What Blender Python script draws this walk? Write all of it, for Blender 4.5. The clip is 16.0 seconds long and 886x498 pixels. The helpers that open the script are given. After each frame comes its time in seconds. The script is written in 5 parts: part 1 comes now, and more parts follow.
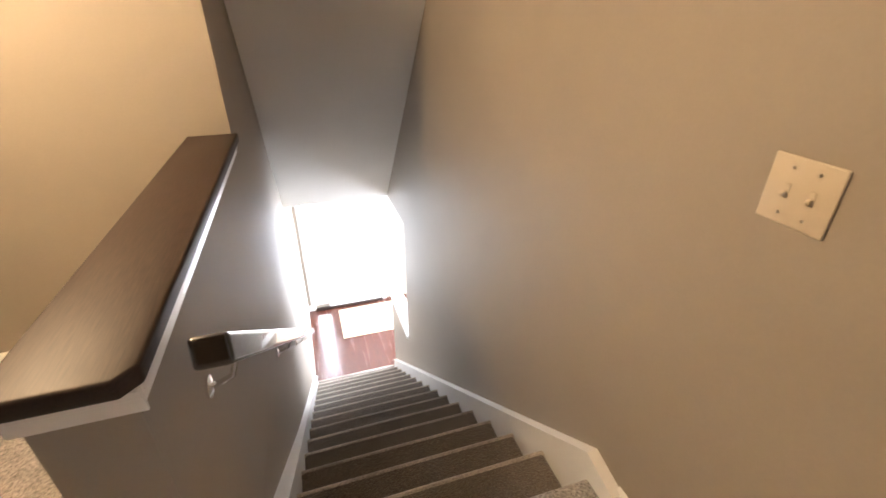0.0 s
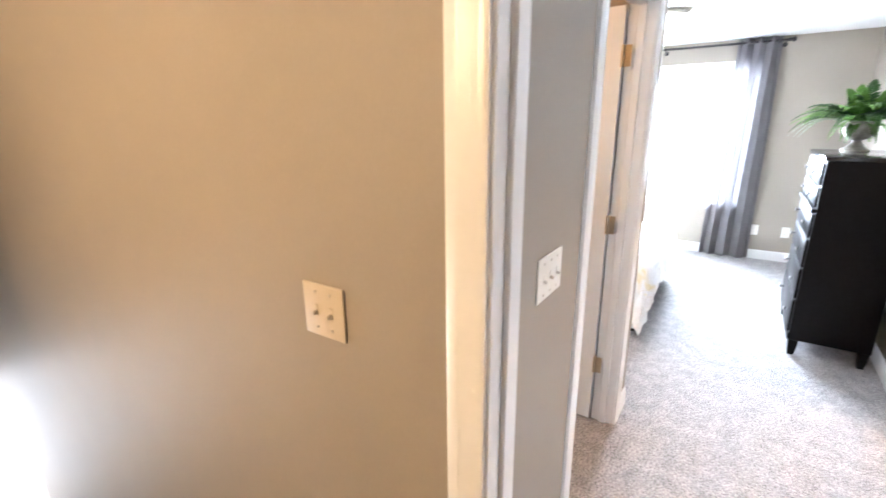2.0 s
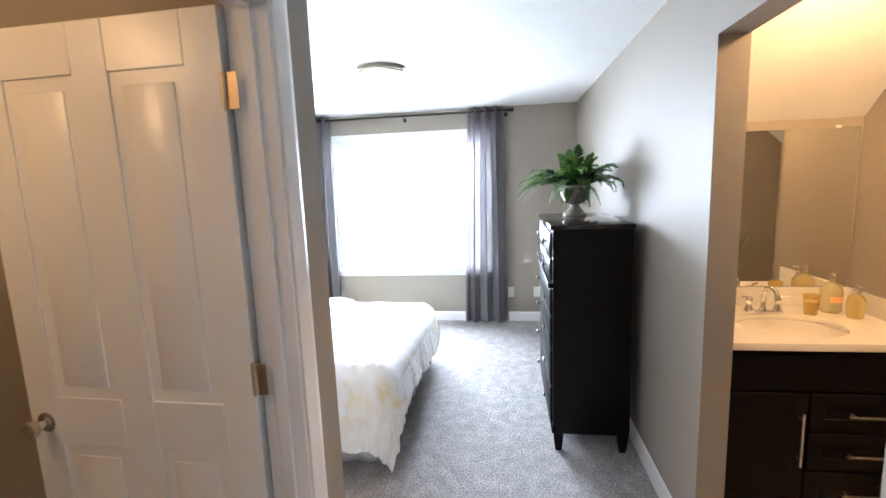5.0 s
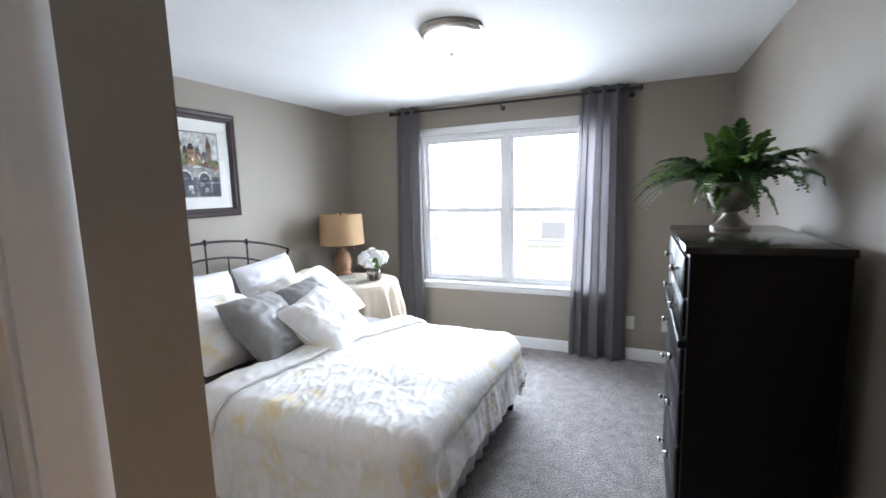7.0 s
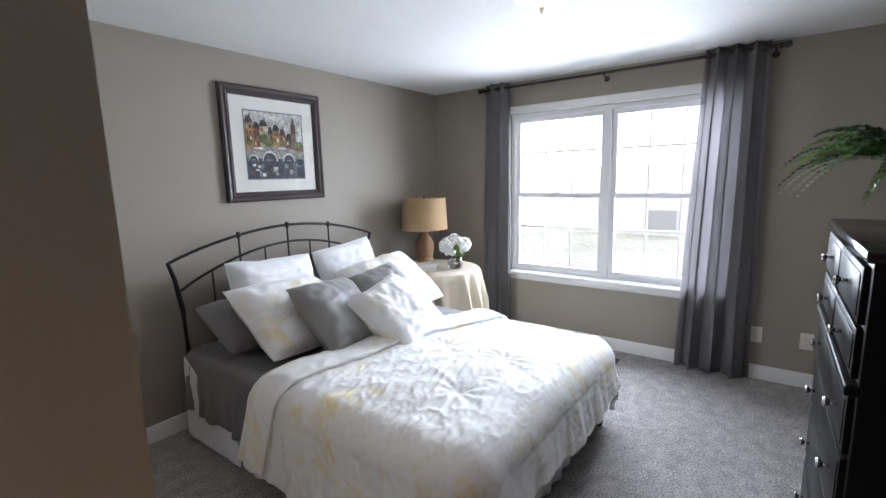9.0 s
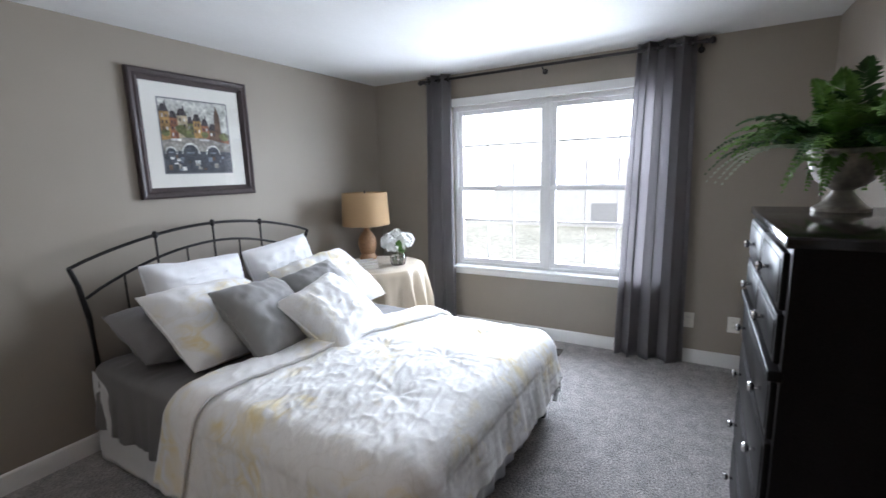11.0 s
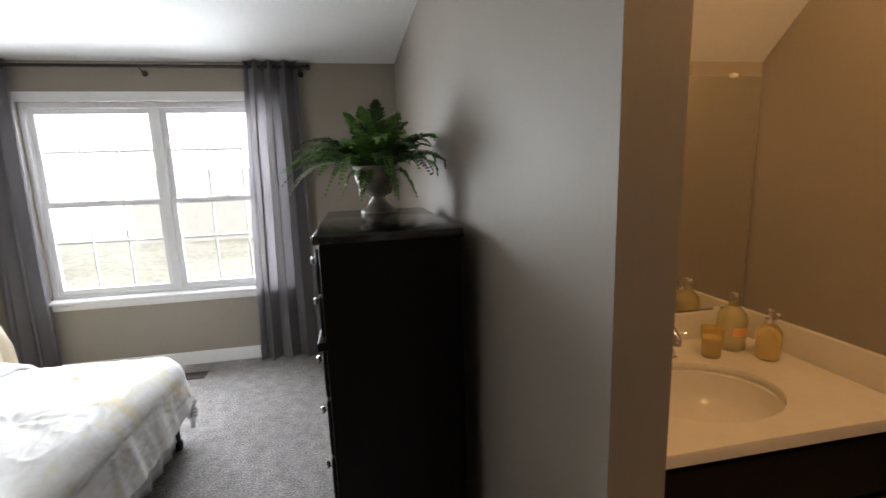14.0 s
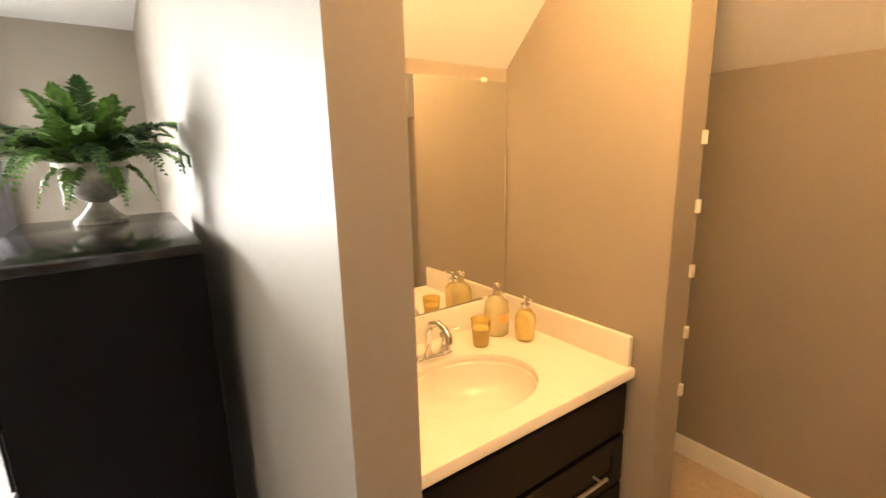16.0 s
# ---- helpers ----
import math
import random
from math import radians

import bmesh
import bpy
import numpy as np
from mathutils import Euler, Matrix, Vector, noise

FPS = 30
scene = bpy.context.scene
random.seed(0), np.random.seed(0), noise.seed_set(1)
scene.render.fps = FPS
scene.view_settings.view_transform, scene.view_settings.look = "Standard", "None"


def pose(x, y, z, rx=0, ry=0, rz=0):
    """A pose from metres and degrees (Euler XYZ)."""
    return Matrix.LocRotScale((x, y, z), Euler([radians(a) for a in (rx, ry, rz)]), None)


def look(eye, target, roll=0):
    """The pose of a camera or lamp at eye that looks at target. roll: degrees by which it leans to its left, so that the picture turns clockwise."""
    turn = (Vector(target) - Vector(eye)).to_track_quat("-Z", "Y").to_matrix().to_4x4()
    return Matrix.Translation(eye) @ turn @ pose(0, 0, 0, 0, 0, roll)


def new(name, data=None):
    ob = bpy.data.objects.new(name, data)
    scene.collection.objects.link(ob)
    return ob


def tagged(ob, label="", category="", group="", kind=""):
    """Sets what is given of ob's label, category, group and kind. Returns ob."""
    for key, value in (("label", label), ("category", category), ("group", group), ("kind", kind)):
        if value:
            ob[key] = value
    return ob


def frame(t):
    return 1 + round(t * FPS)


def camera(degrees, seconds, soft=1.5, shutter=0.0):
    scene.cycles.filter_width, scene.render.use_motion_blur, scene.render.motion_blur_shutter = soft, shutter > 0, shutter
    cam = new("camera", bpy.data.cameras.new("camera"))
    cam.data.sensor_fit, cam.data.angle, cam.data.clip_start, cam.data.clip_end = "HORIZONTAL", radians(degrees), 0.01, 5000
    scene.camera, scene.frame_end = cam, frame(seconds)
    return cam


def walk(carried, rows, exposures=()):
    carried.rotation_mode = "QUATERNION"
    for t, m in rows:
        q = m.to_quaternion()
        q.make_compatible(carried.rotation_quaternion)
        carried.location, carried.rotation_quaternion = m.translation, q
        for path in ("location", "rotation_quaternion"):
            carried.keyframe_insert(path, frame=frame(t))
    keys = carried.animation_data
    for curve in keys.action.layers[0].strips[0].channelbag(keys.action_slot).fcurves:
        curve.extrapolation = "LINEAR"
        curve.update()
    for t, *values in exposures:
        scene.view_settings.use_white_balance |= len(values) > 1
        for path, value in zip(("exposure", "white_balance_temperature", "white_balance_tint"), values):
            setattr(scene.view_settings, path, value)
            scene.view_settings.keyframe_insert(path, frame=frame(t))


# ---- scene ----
cam = camera(89.4, 16.0, shutter=0.3)
PATH = [
    (0, (0.157, 0.313, 1.471), (0.695, 1.986, 0.516), -0.1),
    (0.5, (0.196, 0.276, 1.496), (0.979, 1.906, 0.642), -0.3),
    (1, (0.24, 0.224, 1.524), (1.322, 1.724, 0.764), -0.1),
    (1.5, (0.322, 0.167, 1.549), (1.693, 1.461, 0.88), -0.6),
    (2, (0.368, 0.102, 1.579), (1.966, 1.168, 1.025), -0.65),
    (2.5, (0.453, 0.036, 1.614), (2.215, 0.866, 1.16), -1.0),
    (3, (0.6, -0.015, 1.638), (2.467, 0.587, 1.25), -1.6),
    (3.5, (0.767, -0.056, 1.652), (2.693, 0.361, 1.31), -2.1),
    (4, (0.978, -0.047, 1.643), (2.937, 0.216, 1.337), -2.1),
    (6.5, (2.159, -0.155, 1.539), (4.066, 0.407, 1.313), -1.6),
    (7, (2.311, -0.169, 1.543), (4.123, 0.637, 1.283), -1.7),
    (7.5, (2.431, -0.166, 1.567), (4.133, 0.843, 1.272), -1.6),
    (8, (2.496, -0.154, 1.551), (4.105, 0.998, 1.263), -1.2),
    (10.5, (2.713, -0.09, 1.512), (4.308, 1.063, 1.161), -1.5),
    (11, (2.72, -0.132, 1.506), (4.426, 0.856, 1.166), -1.8),
    (11.5, (2.704, -0.183, 1.512), (4.511, 0.608, 1.18), -1.7),
    (12, (2.68, -0.241, 1.521), (4.565, 0.341, 1.194), -1.7),
    (12.5, (2.671, -0.318, 1.52), (4.612, 0.037, 1.193), -1.8),
    (13, (2.651, -0.347, 1.525), (4.619, -0.231, 1.187), -1.9),
    (13.5, (2.646, -0.403, 1.507), (4.614, -0.525, 1.174), -1.8),
    (14, (2.65, -0.436, 1.513), (4.585, -0.803, 1.165), -1.9),
    (14.5, (2.663, -0.478, 1.52), (4.539, -1.07, 1.157), -1.9),
    (15, (2.676, -0.512, 1.525), (4.481, -1.288, 1.15), -1.9),
    (15.5, (2.693, -0.552, 1.535), (4.409, -1.499, 1.14), -1.6),
    (16, (2.729, -0.603, 1.545), (4.325, -1.733, 1.121), -1.4),
]
EXPOSURES = [(0, 1.8, 6000, 12), (1, 2.0, 6000, 12), (2, 2.15, 5800, 12), (3, 2.1, 5600, 11), (4.2, 1.5, 5700, 11), (6.3, .32, 6100, 12), (7, -.12, 6100, 13), (8.2, -.5, 6200, 14), (10.5, -.48, 6150, 14), (12.5, -.9, 6300, 15), (13.6, -.85, 6650, 14), (14.5, .02, 7100, 12), (15.2, .78, 7400, 12), (16, 1.45, 7600, 12)]
walk(cam, [(t, look(eye, target, roll)) for t, eye, target, roll in PATH], EXPOSURES)

# ---- world and large lights ----
world = bpy.data.worlds.new("sky")
scene.world = world
world.use_nodes = True
wn = world.node_tree
sky = wn.nodes.new("ShaderNodeTexSky")
sky.sky_type, sky.sun_disc = "NISHITA", False
sky.sun_elevation, sky.sun_rotation = radians(50), radians(200)
wn.nodes["Background"].inputs["Strength"].default_value = 0.15
wn.links.new(sky.outputs[0], wn.nodes["Background"].inputs["Color"])


def lamp(name, kind, energy, m, color=(1, 1, 1), size=0.0, size_y=0.0, radius=0.05, angle=0.01):
    d = bpy.data.lights.new(name, kind)
    d.energy, d.color = energy, color
    if kind == "AREA":
        d.shape, d.size, d.size_y = "RECTANGLE", size, size_y
    elif kind == "SUN":
        d.angle = angle
    else:
        d.shadow_soft_size = radius
    ob = new(name, d)
    ob.matrix_world = m
    return ob


WARM = (1.0, 0.58, 0.25)
lamp("sun", "SUN", 5.0, look((-8, 6, 16), (6, 2, 0)), (1, .96, .9), angle=radians(.5))
lamp("window_daylight", "AREA", 520, look((7.2, 1.02, 1.6), (4.7, 1.02, .75)), (.82, .91, 1.0), size=2.1, size_y=1.8)
lamp("sidelight_daylight", "AREA", 14, look((.125, 6.93, -2.05), (.125, 5.0, -2.05)), (.93, .96, 1.0), size=.2, size_y=1.8)
# added fill in an unseen side opening, brightens the front door and foyer
lamp("foyer_fill", "AREA", 135, look((2.95, 5.6, -1.6), (.6, 5.9, -2.0)), (.93, .96, 1.0), size=2.2, size_y=1.9)
lamp("hall_bulb", "POINT", 39, pose(-1.0, 1.65, 2.14), (1, .67, .35), radius=.13)
lamp("bath_bulb", "POINT", 27, pose(3.08, -1.36, 2.3), WARM, radius=.09)
lamp("closet_bulb", "POINT", 8, pose(1.75, 1.5, 2.2), WARM, radius=.07)
lamp("bedroom_bulb", "POINT", 3, pose(4.575, .755, 2.285), (1, .8, .6), radius=.12)


# ---- materials ----
def node(nt, kind, **values):
    n = nt.nodes.new(kind)
    for key, v in values.items():
        n.inputs[key.replace("_", " ")].default_value = v
    return n


def mat(name, color, rough=0.5, metal=0.0, grain=0.0, scale=60.0, bump=0.0, bump_scale=200.0, blotch=0.0, blotch_scale=2.0, coat=0.0, sheen=0.0, stretch=(1, 1, 1), color2=None, rough_var=0.0, spec=0.5):
    """A surface with colour variation at two scales and fine relief, in metres."""
    m = bpy.data.materials.new(name)
    m.use_nodes = True
    nt = m.node_tree
    b = nt.nodes["Principled BSDF"]
    b.inputs["Roughness"].default_value, b.inputs["Metallic"].default_value = rough, metal
    b.inputs["Coat Weight"].default_value, b.inputs["Sheen Weight"].default_value = coat, sheen
    b.inputs["Base Color"].default_value = (*color, 1)
    b.inputs["Specular IOR Level"].default_value = spec
    tc = nt.nodes.new("ShaderNodeTexCoord")
    mp = nt.nodes.new("ShaderNodeMapping")
    mp.inputs["Scale"].default_value = stretch
    nt.links.new(tc.outputs["Object"], mp.inputs["Vector"])
    if grain or blotch:
        n1 = node(nt, "ShaderNodeTexNoise", Scale=scale, Detail=5.0)
        n2 = node(nt, "ShaderNodeTexNoise", Scale=blotch_scale, Detail=3.0)
        for n in (n1, n2):
            nt.links.new(mp.outputs[0], n.inputs["Vector"])
        r1 = node(nt, "ShaderNodeMapRange", From_Min=.3, From_Max=.7, To_Min=1 - grain, To_Max=1 + grain)
        r2 = node(nt, "ShaderNodeMapRange", From_Min=.3, From_Max=.7, To_Min=1 - blotch, To_Max=1 + blotch)
        nt.links.new(n1.outputs[0], r1.inputs[0])
        nt.links.new(n2.outputs[0], r2.inputs[0])
        mul = nt.nodes.new("ShaderNodeMath")
        mul.operation = "MULTIPLY"
        nt.links.new(r1.outputs[0], mul.inputs[0])
        nt.links.new(r2.outputs[0], mul.inputs[1])
        mx = nt.nodes.new("ShaderNodeVectorMath")
        mx.operation = "SCALE"
        mx.inputs[0].default_value = color
        if color2:
            mc = nt.nodes.new("ShaderNodeMix")
            mc.data_type = "RGBA"
            mc.inputs["A"].default_value, mc.inputs["B"].default_value = (*color, 1), (*color2, 1)
            nt.links.new(n1.outputs[0], mc.inputs["Factor"])
            nt.links.new(mc.outputs["Result"], mx.inputs[0])
        nt.links.new(mul.outputs[0], mx.inputs["Scale"])
        nt.links.new(mx.outputs[0], b.inputs["Base Color"])
        if rough_var:
            rr = node(nt, "ShaderNodeMapRange", From_Min=.3, From_Max=.7, To_Min=max(rough - rough_var, .03), To_Max=rough + rough_var)
            nt.links.new(n2.outputs[0], rr.inputs[0])
            nt.links.new(rr.outputs[0], b.inputs["Roughness"])
    if bump:
        n3 = node(nt, "ShaderNodeTexNoise", Scale=bump_scale, Detail=4.0)
        nt.links.new(mp.outputs[0], n3.inputs["Vector"])
        bp = node(nt, "ShaderNodeBump", Strength=min(bump * 60, 1.0), Distance=bump)
        nt.links.new(n3.outputs[0], bp.inputs["Height"])
        nt.links.new(bp.outputs[0], b.inputs["Normal"])
    return m


PAINT = mat("wall_paint", (.31, .272, .226), .6, grain=.015, scale=120, bump=.0012, bump_scale=140, blotch=.025)
CEILING = mat("ceiling_texture", (.78, .78, .77), .75, grain=.02, scale=40, bump=.004, bump_scale=13, blotch=.02, stretch=(1, 2.2, 1))
SOFFIT = mat("soffit_paint", (.70, .69, .67), .7, grain=.015, scale=120, bump=.0012, bump_scale=140, blotch=.03)
CARPET = mat("carpet", (.37, .345, .335), .95, grain=.55, scale=85, bump=.02, bump_scale=110, blotch=.24, blotch_scale=13.0, sheen=.35)
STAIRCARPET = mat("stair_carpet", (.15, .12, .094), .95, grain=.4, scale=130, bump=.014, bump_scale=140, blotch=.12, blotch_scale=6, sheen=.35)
# stair carpet lightened to paint in the foyer light on the tread edges
NOSING = mat("lit_stair_nosing", (.50, .44, .36), .95, grain=.4, scale=130, bump=.012, bump_scale=140, blotch=.25, blotch_scale=5, sheen=.6)
RAILWOOD = mat("varnished_dark_rail", (.018, .011, .008), .2, grain=.25, scale=40, blotch=.2, coat=.6, stretch=(6, 1, 6))
TRIM = mat("trim_paint", (.80, .80, .79), .32, grain=.01, scale=60, bump=.0006, bump_scale=30, blotch=.015)
VINYL = mat("white_vinyl", (.82, .82, .82), .38, blotch=.02, grain=.01)
ESPRESSO = mat("espresso_wood", (.008, .0066, .007), .36, grain=.3, scale=30, blotch=.1, stretch=(.6, 8, 8), spec=.09)
ESPRESSOTOP = mat("polished_espresso_top", (.011, .0085, .0085), .13, grain=.3, scale=30, blotch=.1, stretch=(.6, 8, 8), spec=.5)
VANITYWOOD = mat("dark_vanity_wood", (.0045, .0038, .0038), .35, grain=.3, scale=30, blotch=.1, stretch=(8, 8, .6), spec=.16)
CAPWOOD = mat("dark_oak_cap", (.024, .013, .009), .46, spec=.3, grain=.35, scale=26, blotch=.08, stretch=(9, .7, 9))
FOYERWOOD = mat("red_brown_wood_floor", (.075, .026, .017), .22, grain=.35, scale=22, bump=.0008, bump_scale=50, blotch=.2, stretch=(8, .7, 8), rough_var=.08)
IRON = mat("dark_iron", (.022, .02, .02), .42, .6, grain=.2, scale=80, bump=.0006, bump_scale=120, blotch=.1)
BRONZE = mat("dark_bronze", (.035, .03, .032), .4, .5, grain=.1, blotch=.1)
CHROME = mat("chrome", (.86, .86, .87), .08, 1.0)
NICKEL = mat("brushed_nickel", (.62, .58, .52), .28, 1.0, grain=.08, scale=200, blotch=.05)
BRASSY = mat("aged_hinge", (.55, .44, .30), .35, 1.0, grain=.1, scale=150, blotch=.1)
SILVERED = mat("silvered_resin", (.38, .35, .31), .38, .55, grain=.25, scale=45, bump=.002, bump_scale=70, blotch=.25, blotch_scale=12)
LEAF = mat("fern_leaf", (.105, .22, .04), .42, grain=.25, scale=60, blotch=.35, blotch_scale=9)
LEAFLIGHT = mat("fern_leaf_young", (.15, .29, .06), .42, grain=.25, scale=60, blotch=.3, blotch_scale=9)
LEAFDARK = mat("fern_leaf_dark", (.03, .09, .02), .42, grain=.25, scale=60, blotch=.3, blotch_scale=9)
# near-white green paints the window's glare on fern tips
LEAFPALE = mat("window_lit_fern_tip", (.42, .45, .36), .5, grain=.2, blotch=.2)
PETAL = mat("white_petal", (.88, .88, .86), .6, grain=.05, scale=90, blotch=.06, blotch_scale=20)
BURLAP = mat("burlap_shade", (.42, .28, .15), .9, grain=.2, scale=350, bump=.002, bump_scale=420, blotch=.06)
LAMPWOOD = mat("turned_lamp_wood", (.30, .17, .09), .45, grain=.3, scale=30, bump=.0006, bump_scale=40, blotch=.12, stretch=(6, 6, 1))
SATIN = mat("cream_satin", (.52, .44, .33), .34, grain=.03, scale=300, bump=.0008, bump_scale=300, blotch=.06, sheen=.2)
WHITECLOTH = mat("white_cotton", (.80, .80, .81), .85, grain=.02, scale=350, bump=.0015, bump_scale=60, blotch=.03, sheen=.1)
GREYCLOTH = mat("grey_sheet", (.185, .178, .18), .75, grain=.05, scale=350, bump=.0015, bump_scale=45, blotch=.08, sheen=.1)
GREYSATIN = mat("grey_satin", (.24, .235, .23), .42, grain=.05, scale=300, bump=.0015, bump_scale=30, blotch=.07, sheen=.2)
SKIRT = mat("pale_grey_bed_skirt", (.62, .62, .64), .85, grain=.03, scale=350, bump=.001, bump_scale=80, blotch=.04)
MARBLE = mat("cultured_marble", (.80, .76, .69), .16, grain=.02, scale=25, blotch=.03, blotch_scale=5)
BATHFLOOR = mat("beige_vinyl_floor", (.55, .45, .34), .4, grain=.08, scale=40, bump=.0006, bump_scale=60, blotch=.08)
ALMOND = mat("almond_plastic", (.56, .49, .38), .4, grain=.01, blotch=.01)
PLASTIC = mat("ivory_plastic", (.76, .74, .68), .35, grain=.01, blotch=.01)
GREYMETAL = mat("dark_vent_metal", (.10, .085, .07), .45, .5, grain=.1, blotch=.1)
PAPER = mat("book_paper", (.75, .72, .65), .8, grain=.1, scale=300, blotch=.05)
BOOKGREY = mat("grey_book_cover", (.74, .72, .69), .6, grain=.05, blotch=.05)
TERRACOTTA = mat("pot_clay", (.34, .2, .13), .7, grain=.2, scale=40, blotch=.25, blotch_scale=20)
MAT = mat("mat_board", (.80, .78, .72), .85, grain=.02, blotch=.02)
# outdoor colours are paled to paint in the overexposed daylight
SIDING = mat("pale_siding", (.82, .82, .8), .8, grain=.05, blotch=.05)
SHINGLE = mat("washed_out_shingle", (.62, .61, .6), .9, grain=.3, scale=20, blotch=.1)
LAWN = mat("washed_out_lawn", (.45, .45, .38), .95, grain=.3, scale=3, blotch=.2, blotch_scale=.2)
STREET = mat("washed_out_street", (.5, .49, .47), .9, grain=.15, scale=10, blotch=.1, blotch_scale=.3)
FARGLASS = mat("washed_out_far_glass", (.46, .47, .49), .3)
DARKGLASS = mat("far_window_glass", (.2, .2, .21), .2)
RUG = mat("tan_rug", (.52, .40, .28), .95, grain=.2, scale=200, bump=.006, bump_scale=150, blotch=.05)
WAX = mat("pale_yellow_wax", (.93, .84, .55), .5, grain=.02, blotch=.04)
LABELRED = mat("orange_label", (.72, .36, .14), .5)
BULBGLASS = mat("glowing_frosted_glass", (.9, .88, .82), .4)
_b = BULBGLASS.node_tree.nodes["Principled BSDF"]
_b.inputs["Emission Color"].default_value, _b.inputs["Emission Strength"].default_value = (1, .86, .68, 1), 2.2


def glass(name, color=(1, 1, 1), rough=0.0, ior=1.45):
    m = bpy.data.materials.new(name)
    m.use_nodes = True
    b = m.node_tree.nodes["Principled BSDF"]
    b.inputs["Base Color"].default_value, b.inputs["Roughness"].default_value = (*color, 1), rough
    b.inputs["Transmission Weight"].default_value, b.inputs["IOR"].default_value = 1.0, ior
    return m


def pane_glass(name):
    """Thin clear glass: mostly see-through with a faint mirror gloss."""
    m = bpy.data.materials.new(name)
    m.use_nodes = True
    nt = m.node_tree
    nt.nodes.remove(nt.nodes["Principled BSDF"])
    t, g, x, f = nt.nodes.new("ShaderNodeBsdfTransparent"), nt.nodes.new("ShaderNodeBsdfGlossy"), nt.nodes.new("ShaderNodeMixShader"), nt.nodes.new("ShaderNodeFresnel")
    g.inputs["Roughness"].default_value = .02
    f.inputs["IOR"].default_value = 1.45
    nt.links.new(f.outputs[0], x.inputs[0])
    nt.links.new(t.outputs[0], x.inputs[1])
    nt.links.new(g.outputs[0], x.inputs[2])
    nt.links.new(x.outputs[0], nt.nodes["Material Output"].inputs["Surface"])
    return m


GLASS = glass("clear_glass")
KNOBGLASS = glass("cut_glass", (.97, .98, 1.0), .0, 1.5)
AMBER = glass("amber_glass", (.98, .80, .36), .04)
SOAPGLASS = glass("yellow_soap_glass", (.98, .90, .56), .04)
for _m, _w in ((AMBER, .72), (SOAPGLASS, .66)):
    _m.node_tree.nodes["Principled BSDF"].inputs["Transmission Weight"].default_value = _w
PANE = pane_glass("window_pane")
MIRROR = mat("mirror_silver", (.90, .90, .86), .015, 1.0)


def cloth_see_through(name, color, through_share, open_share):
    """Woven cloth that lets some light through."""
    m = bpy.data.materials.new(name)
    m.use_nodes = True
    nt = m.node_tree
    b = nt.nodes["Principled BSDF"]
    b.inputs["Base Color"].default_value, b.inputs["Roughness"].default_value = (*color, 1), .6
    b.inputs["Sheen Weight"].default_value = .2
    tl, tp = nt.nodes.new("ShaderNodeBsdfTranslucent"), nt.nodes.new("ShaderNodeBsdfTransparent")
    tl.inputs["Color"].default_value = (*[c * 1.5 for c in color], 1)
    tc, nz, bp = nt.nodes.new("ShaderNodeTexCoord"), node(nt, "ShaderNodeTexNoise", Scale=300.0, Detail=3.0), node(nt, "ShaderNodeBump", Strength=.15, Distance=.002)
    nt.links.new(tc.outputs["Object"], nz.inputs["Vector"])
    nt.links.new(nz.outputs[0], bp.inputs["Height"])
    nt.links.new(bp.outputs[0], b.inputs["Normal"])
    m1, m2 = nt.nodes.new("ShaderNodeMixShader"), nt.nodes.new("ShaderNodeMixShader")
    m1.inputs[0].default_value, m2.inputs[0].default_value = through_share, open_share
    nt.links.new(b.outputs[0], m1.inputs[1])
    nt.links.new(tl.outputs[0], m1.inputs[2])
    nt.links.new(m1.outputs[0], m2.inputs[1])
    nt.links.new(tp.outputs[0], m2.inputs[2])
    nt.links.new(m2.outputs[0], nt.nodes["Material Output"].inputs["Surface"])
    return m


CURTAIN = cloth_see_through("grey_curtain_cloth", (.235, .222, .232), .42, .15)


